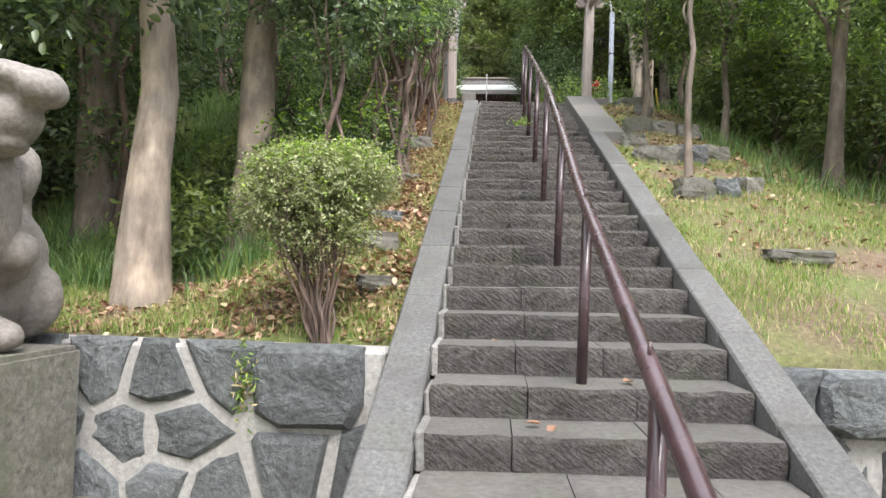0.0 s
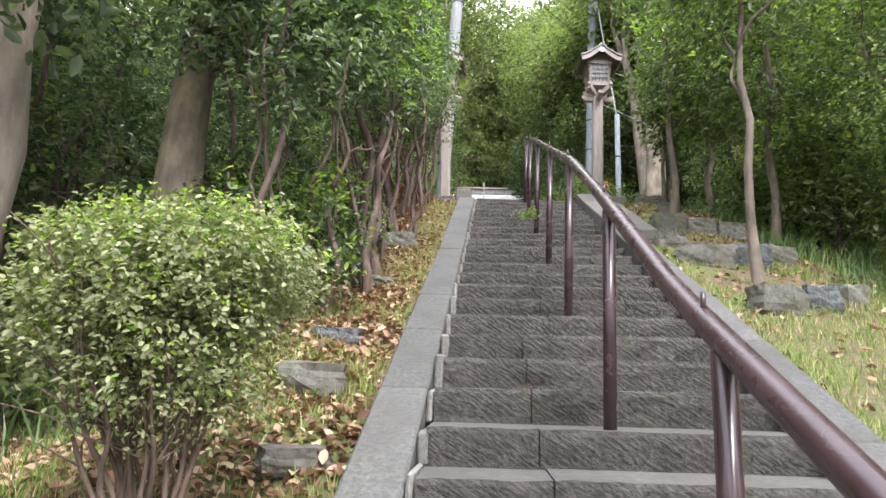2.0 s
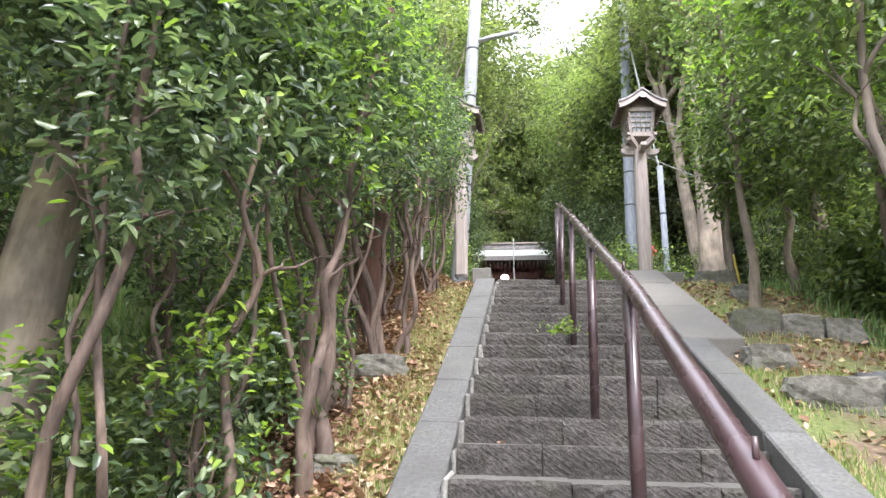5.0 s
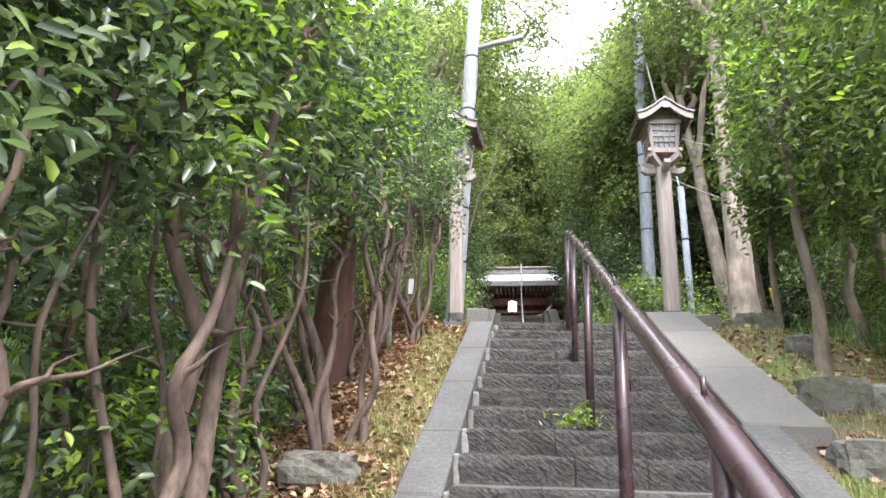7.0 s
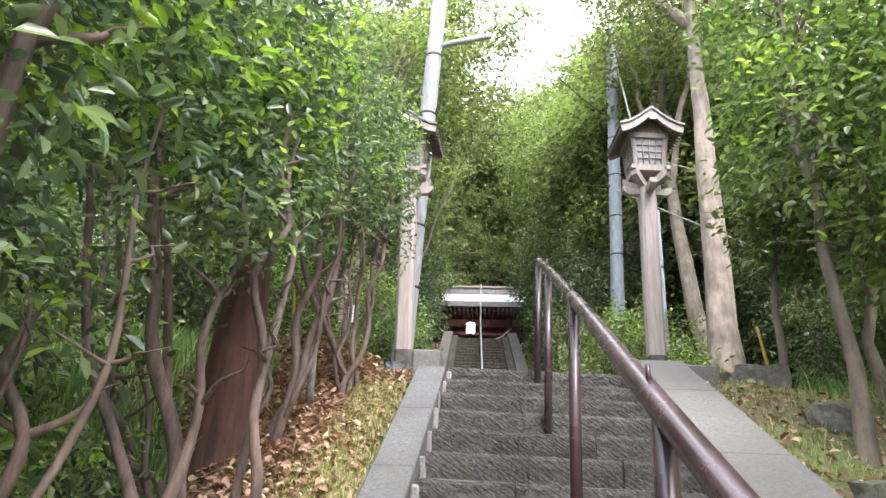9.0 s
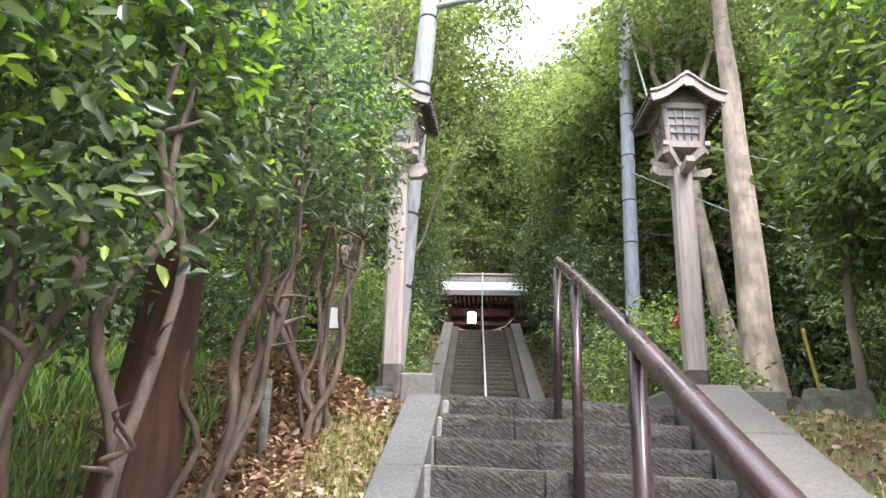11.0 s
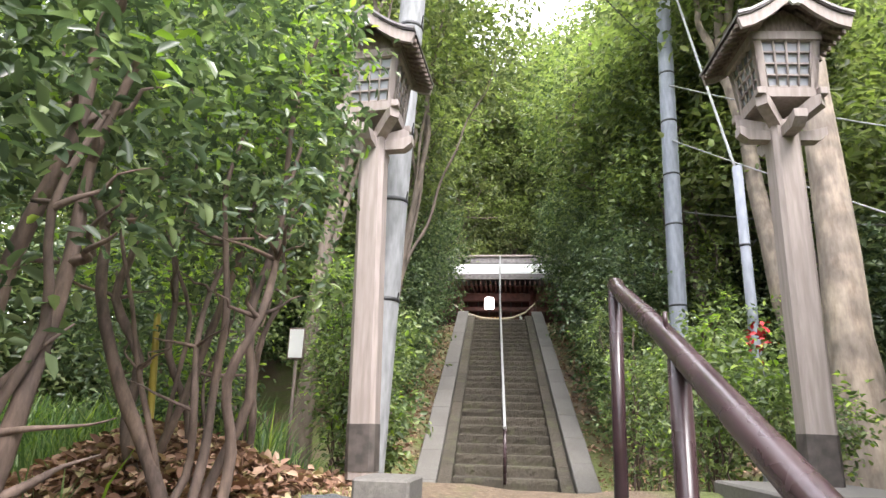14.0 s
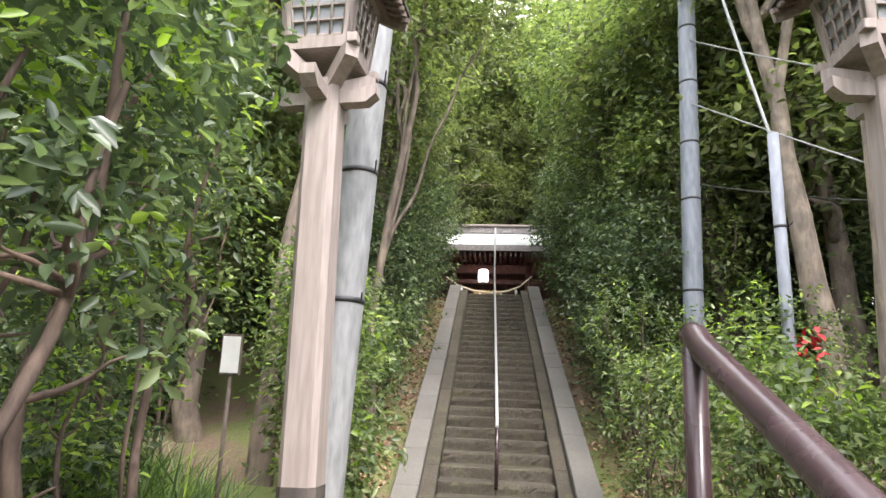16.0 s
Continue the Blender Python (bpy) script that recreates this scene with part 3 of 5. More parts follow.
def lantern(at, yaw, label, lean=0.0):
    top = empty("post_lantern", at, label, "lantern", "lanterns beside the stairs")
    top.rotation_euler = (0, radians(lean), radians(yaw))
    w = 0.098
    c = 0.030
    octo = [(-w + c, -w), (w - c, -w), (w, -w + c), (w, w - c), (w - c, w), (-w + c, w), (-w, w - c), (-w, -w + c)]
    part("post", prism(octo, "z", 0.0, 2.56), TIMBER, top)
    part("foot_band", prism([(u * 1.04, v * 1.04) for u, v in octo], "z", 0.05, 0.36), TAR, top, "dark band round the foot of the post")
    arms = []
    for turn, z in ((0, 2.455), (90, 2.455)):
        bm = bmesh.new()
        out = [(-0.31, 0.015), (-0.31, 0.075), (-0.17, 0.04), (0.17, 0.04), (0.31, 0.075), (0.31, 0.015), (0.25, -0.035), (-0.25, -0.035)]
        prism(out, "y", -0.045, 0.045, bm)
        bmesh.ops.transform(bm, matrix=pose(0, 0, z, 0, 0, turn), verts=bm.verts[:])
        part("bracket_arm", bm, TIMBER, top)
    for sx in (-1, 1):
        for sy in (-1, 1):
            bm = bmesh.new()
            prism([(0.05, 2.48), (0.30, 2.61), (0.30, 2.685), (0.24, 2.685), (0.05, 2.58)], "y", -0.04, 0.04, bm)
            bmesh.ops.transform(bm, matrix=pose(0, 0, 0, 0, 0, math.degrees(math.atan2(sy, sx))), verts=bm.verts[:])
            part("diagonal_bracket", bm, TIMBER, top)
            part("bracket_block", box(sx * 0.215 - 0.03, sx * 0.215 + 0.03, sy * 0.215 - 0.03, sy * 0.215 + 0.03, 2.685, 2.74, 0.004), TIMBER, top)
    # tapering box: narrow at the sill, wide at the head
    zb, zt, hb, ht = 2.69, 3.13, 0.192, 0.238
    bm = bmesh.new()
    for z0, z1, h0, h1 in ((zb, zb + 0.07, hb, hb + 0.006),):
        vs = [bm.verts.new((sx * h, sy * h, z)) for z, h in ((z0, h0), (z1, h1)) for sx, sy in ((-1, -1), (1, -1), (1, 1), (-1, 1))]
        for f in ((3, 2, 1, 0), (4, 5, 6, 7), (0, 1, 5, 4), (1, 2, 6, 5), (2, 3, 7, 6), (3, 0, 4, 7)):
            bm.faces.new([vs[i] for i in f])
    part("sill", bm, TIMBER, top)

    def h_at(z):
        return hb + (ht - hb) * (z - zb) / (zt - zb)
    bm = bmesh.new()
    vs = [bm.verts.new((sx * (h_at(z) - 0.028), sy * (h_at(z) - 0.028), z)) for z in (zb + 0.06, zt) for sx, sy in ((-1, -1), (1, -1), (1, 1), (-1, 1))]
    for f in ((3, 2, 1, 0), (4, 5, 6, 7), (0, 1, 5, 4), (1, 2, 6, 5), (2, 3, 7, 6), (3, 0, 4, 7)):
        bm.faces.new([vs[i] for i in f])
    lamp = part("lamp_box", bm, PAPER, top, "frosted lamp box behind a lattice")
    for q in range(4):
        m = pose(0, 0, 0, 0, 0, 90 * q)
        for s in (-1, 1):
            bm = bmesh.new()
            a, b = h_at(zb + 0.05), h_at(zt)
            vs = [bm.verts.new(p) for p in ((s * a, -a, zb + 0.05), (s * (a - 0.05), -a, zb + 0.05), (s * (a - 0.05), -a + 0.03, zb + 0.05), (s * a, -a + 0.03, zb + 0.05),
                                            (s * b, -b, zt), (s * (b - 0.05), -b, zt), (s * (b - 0.05), -b + 0.03, zt), (s * b, -b + 0.03, zt))]
            for f in ((0, 1, 2, 3), (4, 5, 6, 7), (0, 1, 5, 4), (1, 2, 6, 5), (2, 3, 7, 6), (3, 0, 4, 7)):
                bm.faces.new([vs[i] for i in f])
            bmesh.ops.recalc_face_normals(bm, faces=bm.faces[:])
            bmesh.ops.transform(bm, matrix=m, verts=bm.verts[:])
            part("corner_stile", bm, TIMBER, lamp)
        for i in range(5):
            z = zb + 0.075 + (zt - zb - 0.085) * i / 4
            h = h_at(z)
            part("lattice_bar", box(-h + 0.05, h - 0.05, -h + 0.006, -h + 0.024, z, z + 0.012, m=m), TIMBER, lamp)
        for i in range(5):
            u = -1 + 2 * i / 4
            a, b = h_at(zb + 0.07), h_at(zt)
            part("lattice_bar", tube([m @ Vector((u * (a - 0.056), -a + 0.013, zb + 0.07)), m @ Vector((u * (b - 0.056), -b + 0.013, zt))], 0.0095, 4), TIMBER, lamp)
        part("head_rail", box(-ht - 0.012, ht + 0.012, -ht - 0.012, -ht + 0.03, zt - 0.005, zt + 0.065, 0.004, m=m), TIMBER, top)
    for s in (-1, 1):
        part("purlin", box(s * 0.235 - 0.035, s * 0.235 + 0.035, -0.35, 0.35, zt + 0.06, zt + 0.12, 0.004), TIMBER_DARK, top)
    # curved gable roof, its ridge running along the stairs
    prof = [(0.0, 3.475), (0.07, 3.43), (0.145, 3.365), (0.225, 3.31), (0.31, 3.265), (0.40, 3.24)]
    full = [(-u, v) for u, v in prof[::-1]] + prof[1:]
    roof = part("roof", prism(full + [(u, v - 0.028) for u, v in full[::-1]], "y", -0.41, 0.41), COPPER, top)
    part("roof_boarding", prism([(u * 0.95, v - 0.032) for u, v in full] + [(u * 0.95, v - 0.055) for u, v in full[::-1]], "y", -0.37, 0.37), TIMBER_DARK, roof)
    for s in (-1, 1):
        part("barge_board", prism([(u * 0.99, v - 0.03) for u, v in full] + [(u * 0.93, v - 0.118 if abs(u) > 0.01 else v - 0.135) for u, v in full[::-1]], "y", s * 0.38 - 0.016, s * 0.38 + 0.016), TIMBER, roof)
        part("roof_edge", prism([(u * 1.005, v + 0.006) for u, v in full] + [(u * 1.0, v - 0.016) for u, v in full[::-1]], "y", s * 0.412 - 0.007, s * 0.412 + 0.007), COPPER_EDGE, roof)
        part("gable_pendant", prism([(-0.035, 3.365), (0.035, 3.365), (0.05, 3.315), (0.025, 3.285), (0.0, 3.293), (-0.025, 3.285), (-0.05, 3.315)], "y", s * 0.405 - 0.012, s * 0.455 + 0.012), WHITE, roof, "pale carved pendant under the gable")
        part("gable_board", prism([(-0.22, 3.19), (0.22, 3.19), (0.12, 3.305), (0.0, 3.375), (-0.12, 3.305)], "y", s * 0.235 - 0.01, s * 0.235 + 0.01), TIMBER_DARK, roof)
        for i in range(11):
            y = -0.335 + 0.067 * i
            bm = bmesh.new()
            pts = [(s * u, v - 0.062) for u, v in prof[1:]]
            prism(pts + [(u, v - 0.03) for u, v in pts[::-1]], "y", y - 0.014, y + 0.014, bm)
            part("rafter", bm, TIMBER_DARK, roof)
    part("ridge_cap", box(-0.035, 0.035, -0.415, 0.415, 3.462, 3.49, 0.008), COPPER, roof)
    return top


lantern((2.335, 14.0, 5.12), 3, "weathered grey timber post lantern with gabled copper roof on the slab", 0.9)
lantern((-0.62, 14.0, 5.11), -3, "weathered grey timber post lantern with gabled copper roof beside shrubs", -1.4)

# ---- poles and wires ----


def pole(name, foot, head, r0, r1, mat, label, bands=()):
    top = empty(name, foot, label, "pole")
    f, h = Vector((0, 0, 0)), Vector(head) - Vector(foot)
    part("shaft", tube([f - Vector((0, 0, 0.3)), f, h * 0.5, h], [r0, r0, (r0 + r1) / 2, r1], 18), mat, top)
    for b in bands:
        r = r0 + (r1 - r0) * b
        strap = part("band", tube([h * b, h * b + Vector((0, 0, 0.035))], r + 0.006, 18), BAND, top, "black strap round the pole")
        part("strap_tail", tube([h * b + Vector((r, -r * 0.6, 0)), h * b + Vector((r + 0.03, -r - 0.05, 0.05))], 0.006, 6), BAND, strap)
    return top


pole("utility_pole", (3.22, 21.1, 4.2), (3.55, 21.1, 16.0), 0.165, 0.14, STEEL, "slender bluish-grey steel utility pole with black straps", (0.30, 0.43, 0.515, 0.61, 0.70))
pole("utility_pole", (-0.82, 15.0, 4.9), (-0.40, 15.0, 14.8), 0.145, 0.11, CONCRETE, "leaning grey concrete utility pole behind the lantern", (0.165, 0.26, 0.33, 0.45, 0.56))
pole("short_pole", (3.66, 18.6, 4.4), (3.70, 18.6, 9.36), 0.075, 0.07, STEEL, "short bluish steel stay pole beside shrubs", (0.75,))


def wire(name, a, b, sag, r, mat, label):
    a, b = Vector(a), Vector(b)
    pts = [a.lerp(b, i / 12) - Vector((0, 0, sag * 4 * (i / 12) * (1 - i / 12))) for i in range(13)]
    tagged(part(name, tube(pts, r, 6), mat), label, "wire")


wire("guy_wire", (3.5, 21.0, 15.5), (3.70, 18.6, 9.2), 0.05, 0.022, WIRE, "pale guy wire from the pole down to the stay pole")
wire("guy_wire", (3.40, 21.0, 11.0), (6.2, 15.0, 6.3), 0.05, 0.012, WIRE, "thin pale stay wire running down to the bank")
wire("guy_wire", (3.42, 21.0, 12.2), (7.4, 16.0, 8.1), 0.15, 0.012, WIRE, "thin pale stay wire running down to the bank")
wire("cable", (-0.5, 15.0, 12.6), (3.24, 21.1, 13.2), 0.25, 0.012, WIRE_DARK, "dark overhead cable between the poles")
wire("cable", (3.24, 21.1, 9.6), (12, 19, 9.0), 0.4, 0.012, WIRE_DARK, "dark overhead cable off to the trees")
part("street_light_arm", tube([(-0.56, 15.0, 10.65), (-0.2, 14.95, 10.71), (0.35, 14.85, 10.75)], 0.05, 10), WIRE)
tagged(bpy.data.objects["street_light_arm"], "pale metal arm of a street lamp on the pole", "lamp arm")

# ---- shrine hall at the head of the upper stairs ----


def shrine():
    top = empty("shrine_hall", (0, 36, 9.2), "dark red timber shrine hall with a pale sheet roof", "building")
    add = lambda n, bm, m, lab="": part(n, bm, m, top, lab)
    # local origin at the foot of the front
    add("platform", box(-5, 5, -0.6, 6, -0.3, 0.35, 0.02), SLAB)
    roof = [(-1.3, 2.62), (-0.6, 2.86), (0.6, 3.32), (2.2, 4.0), (2.6, 4.1), (5.2, 3.1), (7.2, 2.6), (7.2, 2.5), (5.2, 2.95), (2.4, 3.9), (0.6, 3.2), (-0.6, 2.74), (-1.3, 2.5)]
    cover = add("roof", prism(roof, "x", -6, 6), SHRINE_ROOF, "pale metal sheet roof")
    add("eaves_fascia", box(-6, 6, -1.34, -1.24, 2.40, 2.64, 0.01), COPPER_EDGE, "grey eaves board")
    add("ridge", box(-4, 4, 2.3, 2.9, 4.05, 4.38, 0.05), COPPER_EDGE)
    add("ridge_cap", box(-4.2, 4.2, 2.2, 3.0, 4.385, 4.46, 0.02), TIMBER)
    for i in range(56):
        x = -5.6 + i * 0.2
        part("rafter", box(x - 0.035, x + 0.035, -1.2, 0.6, 2.22, 2.36), SHRINE_RED, cover)
    add("front_beam", box(-5, 5, -0.12, 0.12, 1.75, 2.1, 0.02), SHRINE_RED)
    add("lower_beam", box(-5, 5, -0.1, 0.1, 1.32, 1.5, 0.02), SHRINE_RED)
    for x in (-4.2, -1.95, 1.15, 4.0):
        add("pillar", tube([(x, 0, 0.3), (x, 0, 2.2)], 0.17, 12), SHRINE_RED)
    add("back_wall", box(-5, 5, 2.4, 2.6, 0.3, 3.0), SHRINE_RED)
    for s in (-1, 1):
        add("side_wall", box(s * 5 - 0.1, s * 5 + 0.1, 0, 4.5, 0.3, 2.5), SHRINE_RED)
    for i in range(20):
        x = -4.8 + i * 0.5
        add("lattice_post", box(x - 0.03, x + 0.03, 2.3, 2.38, 0.35, 2.6), TIMBER_DARK)
    for i in range(4):
        add("threshold_step", box(-2.2, 1.5, -0.6 - 0.28 * i - 0.28, -0.6 - 0.28 * i, -0.3, 0.35 - 0.16 * (i + 1) + 0.1, 0.01), SLAB)
    return top


shrine()


def paper_lantern():
    m, n, l, b = material("lit_paper", 0.8)
    b.inputs["Base Color"].default_value = (0.85, 0.85, 0.82, 1)
    b.inputs["Emission Color"].default_value, b.inputs["Emission Strength"].default_value = (1, 0.97, 0.92, 1), 1.3
    top = empty("paper_lantern", (-0.66, 35.2, 10.7), "glowing white paper lantern hung before the hall", "lantern")
    part("shade", tube([(0, 0, -0.25), (0, 0, -0.235), (0, 0, -0.19), (0, 0, 0.19), (0, 0, 0.235), (0, 0, 0.25)], [0.13, 0.18, 0.2, 0.2, 0.18, 0.13], 20), m, top)
    part("top_ring", tube([(0, 0, 0.25), (0, 0, 0.29)], 0.11, 16), BAND, top)
    part("bottom_ring", tube([(0, 0, -0.29), (0, 0, -0.25)], 0.11, 16), BAND, top)
    part("cord", tube([(0, 0, 0.29), (0, 0, 1.0)], 0.01, 6), BAND, top)


def rope():
    top = empty("straw_rope", (-0.3, 34.6, 9.9), "thick twisted straw rope with white paper strips across the entrance", "rope")
    pts = [(-1.75, 0, 0.62), (-1.3, 0, 0.30), (-0.7, 0, 0.10), (0, 0, 0.02), (0.6, 0, 0.10), (1.1, 0, 0.32), (1.5, 0, 0.7)]
    part("cord", tube(pts, [0.02, 0.03, 0.045, 0.05, 0.045, 0.03, 0.02], 10), ROPE, top)
    for x in (-1.15, -0.45, 0.35, 0.9):
        z = lerp_table(x, [(p[0], p[2]) for p in pts])
        part("paper_strip", prism([(x - 0.04, z - 0.05), (x + 0.03, z - 0.05), (x + 0.09, z - 0.2), (x + 0.03, z - 0.2), (x + 0.1, z - 0.42), (x + 0.0, z - 0.42), (x - 0.02, z - 0.2)], "y", -0.1, -0.09), WHITE, top)


def offering_box():
    top = empty("offering_box", (-0.55, 35.0, 9.45), "gilt wooden offering chest before the hall", "chest")
    part("body", box(-0.45, 0.45, -0.3, 0.3, 0.0, 0.55, 0.02), GOLD, top)
    for i in range(7):
        part("slat", box(-0.42 + i * 0.14 - 0.03, -0.42 + i * 0.14 + 0.03, -0.3, 0.3, 0.56, 0.60), GOLD, top)


paper_lantern(), rope(), offering_box()

# ---- retaining wall of fieldstones in mortar ----


def wall(name, x0, x1, y, top_z, seed, big=None):
    top = empty(name, ((x0 + x1) / 2, y, 0), "retaining wall of blue-grey fieldstones in pale mortar", "wall", kind="structure")
    inv = Matrix.Translation(-top.location)
    ob = part("mortar_bed", box(x0, x1, y - 0.018, y + 0.3, -0.2, top_z - 0.03, 0.02), MORTAR, top)
    ob.matrix_parent_inverse = inv
    r = random.Random(seed)
    cells = []
    if big:
        cells.append(big)
    w, h = 0.46, 0.38
    for row in range(5):
        for col in range(int((x1 - x0) / w) + 2):
            cx, cz = x0 + (col + 0.5 * (row % 2)) * w + r.uniform(-0.13, 0.13), top_z - 0.17 - row * h + r.uniform(-0.10, 0.10)
            if big and abs(cx - big[0]) < big[2] + 0.12 and abs(cz - big[1]) < big[3] + 0.1:
                continue
            if x0 - 0.1 < cx < x1 + 0.1 and cz > -0.2:
                cells.append((cx, cz, 0, 0))
    seeds = [Vector((c[0], c[1])) for c in cells]
    for i, c in enumerate(cells):
        if c[2]:
            poly = [Vector((c[0] + sx * c[2], c[1] + sz * c[3])) for sx, sz in ((-1, -0.7), (-0.55, -1), (0.8, -0.95), (1, -0.4), (0.97, 0.95), (0.5, 1.0), (-0.85, 0.97), (-1.02, 0.5))]
        else:
            poly = [Vector((c[0] + 0.42 * math.cos(a), c[1] + 0.42 * math.sin(a))) for a in (k * math.pi / 12 for k in range(24))]
            for j, s in enumerate(seeds):
                if j == i or (s - seeds[i]).length > 1.1:
                    continue
                other = cells[j]
                d = (s - seeds[i])
                lim = d.length / 2 if not other[2] else max(0.08, d.length - min(other[2] / max(0.01, abs(d.x) / d.length), other[3] / max(0.01, abs(d.y) / d.length)))
                n = d.normalized()
                cut = []
                for a, b in zip(poly, poly[1:] + poly[:1]):
                    da, db = (a - seeds[i]).dot(n) - lim + 0.038, (b - seeds[i]).dot(n) - lim + 0.038
                    if da <= 0:
                        cut.append(a)
                    if da * db < 0:
                        cut.append(a.lerp(b, da / (da - db)))
                poly = cut
                if len(poly) < 3:
                    break
        poly = [Vector((min(x1, max(x0, p.x)), min(top_z, p.y))) for p in poly]
        out = []
        for p in poly:
            if not out or (p - out[-1]).length > 0.02:
                out.append(p)
        if len(out) < 3 or max(p.x for p in out) - min(p.x for p in out) < 0.06:
            continue
        cen = sum(out, Vector((0, 0))) / len(out)
        proud = r.uniform(0.03, 0.07) + (0.05 if c[2] else 0)
        bm = bmesh.new()
        back = [bm.verts.new((p.x, y + 0.05, p.y)) for p in out]
        rim = [bm.verts.new((p.x, y - proud * 0.55, p.y)) for p in out]
        mid = [bm.verts.new((cen.x + (p.x - cen.x) * 0.86 + r.uniform(-0.008, 0.008), y - proud + r.uniform(-0.012, 0.012), cen.y + (p.y - cen.y) * 0.86 + r.uniform(-0.008, 0.008))) for p in out]
        inn = [bm.verts.new((cen.x + (p.x - cen.x) * 0.45, y - proud - r.uniform(0.0, 0.022), cen.y + (p.y - cen.y) * 0.45)) for p in out]
        m = len(out)
        for a, b in ((back, rim), (rim, mid), (mid, inn)):
            for k in range(m):
                bm.faces.new((a[k], a[(k + 1) % m], b[(k + 1) % m], b[k]))
        bmesh.ops.poke(bm, faces=[bm.faces.new(inn)])
        bmesh.ops.subdivide_edges(bm, edges=bm.edges[:], cuts=1, use_grid_fill=True)
        shift = Vector((r.uniform(0, 9), 0, r.uniform(0, 9)))
        for v in bm.verts:
            if v.co.y < y + 0.03:
                q = v.co + shift
                v.co += Vector((0.020 * noise.noise(q * 7), 0.030 * noise.noise(q * 5 + Vector((4, 0, 0))) + 0.014 * noise.noise(q * 14), 0.020 * noise.noise(q * 7 + Vector((0, 5, 0)))))
        bmesh.ops.recalc_face_normals(bm, faces=bm.faces[:])
        ob = part("fieldstone", bm, FIELD, top)
        ob.matrix_parent_inverse = inv


wall("wall_west", -5.0, -0.30, 3.95, 1.09, 3, big=(-0.76, 0.83, 0.34, 0.26))
wall("wall_east", 2.05, 6.0, 3.95, 1.05, 5, big=(2.62, 0.86, 0.36, 0.19))

# ---- guardian statue on its plinth ----


def statue():
    bm = bmesh.new()

    def blob(c, r, turn=(0, 0, 0), n=2):
        m = pose(*c, *turn) @ Matrix.Diagonal((*r, 1))
        bmesh.ops.create_icosphere(bm, subdivisions=n, radius=1, matrix=m)
    blob((-0.12, 0.15, 0.34), (0.24, 0.36, 0.34), n=3)
    blob((0.05, -0.06, 0.55), (0.22, 0.22, 0.34), n=3)
    blob((0.12, -0.10, 0.92), (0.25, 0.24, 0.21), n=3)
    blob((0.31, -0.16, 0.86), (0.17, 0.15, 0.10), n=3)
    blob((0.36, -0.16, 1.0), (0.20, 0.14, 0.06), (0, 8, 0), n=3)
    blob((0.50, -0.16, 0.96), (0.07, 0.10, 0.07), n=3)
    blob((0.30, -0.16, 0.77), (0.13, 0.12, 0.045), n=3)
    for i in range(9):
        a = i * 0.7
        blob((-0.10 + 0.14 * math.cos(a), 0.06 + 0.16 * math.sin(a), 0.86 + 0.10 * math.sin(a * 1.7)), (0.10, 0.10, 0.12), n=2)
    for i in range(6):
        blob((0.16 + 0.05 * math.sin(i * 2), -0.12 + 0.05 * i, 0.62 - 0.055 * i), (0.075, 0.075, 0.08), n=2)
    for sy in (-1, 1):
        blob((0.06, -0.10 + 0.14 * sy, 0.30), (0.09, 0.09, 0.30), n=2)
        blob((0.12, -0.10 + 0.14 * sy, 0.07), (0.15, 0.10, 0.08), n=2)
        blob((-0.05, 0.15 + 0.22 * sy, 0.2), (0.20, 0.12, 0.19), n=2)
        blob((0.02, -0.08 + 0.17 * sy, 1.08), (0.05, 0.05, 0.07), n=2)
    blob((-0.18, 0.36, 0.55), (0.13, 0.13, 0.34), n=2)
    for i in range(5):
        blob((-0.18 + 0.09 * math.cos(i * 1.3), 0.36 + 0.09 * math.sin(i * 1.3), 0.72 + 0.06 * i), (0.08, 0.08, 0.12), n=2)
    for v in bm.verts:
        v.co += v.normal * 0.012 * noise.noise(v.co * 9)
    for f in bm.faces:
        f.smooth = True
    ob = part("guardian_statue", bm, CARVED)
    ob.matrix_world = pose(-2.58, 3.28, 1.045, 0, 0, -6) @ Matrix.Scale(1.42, 4)
    ob.modifiers.new("skin", "REMESH").mode = "VOXEL"
    ob.modifiers["skin"].voxel_size = 0.016
    ob.modifiers["skin"].use_smooth_shade = True
    tagged(ob, "weathered stone guardian beast statue seated on a plinth", "statue")
    top = empty("statue_plinth", (-2.60, 3.24, -0.06), "rough mossy stone plinth under the statue", "plinth")
    part("upper_block", box(-0.5, 0.45, -0.52, 0.54, 0.165, 1.11, 0.03, segs=2), PLINTH, top)
    part("base_slab", box(-0.66, 0.60, -0.66, 0.66, 0.0, 0.16, 0.03, segs=2), PLINTH, top)


statue()

# ---- trees and shrubs ----


def wiggle(a, b, n, amp, r):
    a, b = Vector(a), Vector(b)
    pts = [a.lerp(b, i / n) for i in range(n + 1)]
    return [p + (Vector((r.uniform(-1, 1), r.uniform(-1, 1), r.uniform(-0.3, 0.3))) * amp if 0 < i < n else Vector((0, 0, 0))) for i, p in enumerate(pts)]


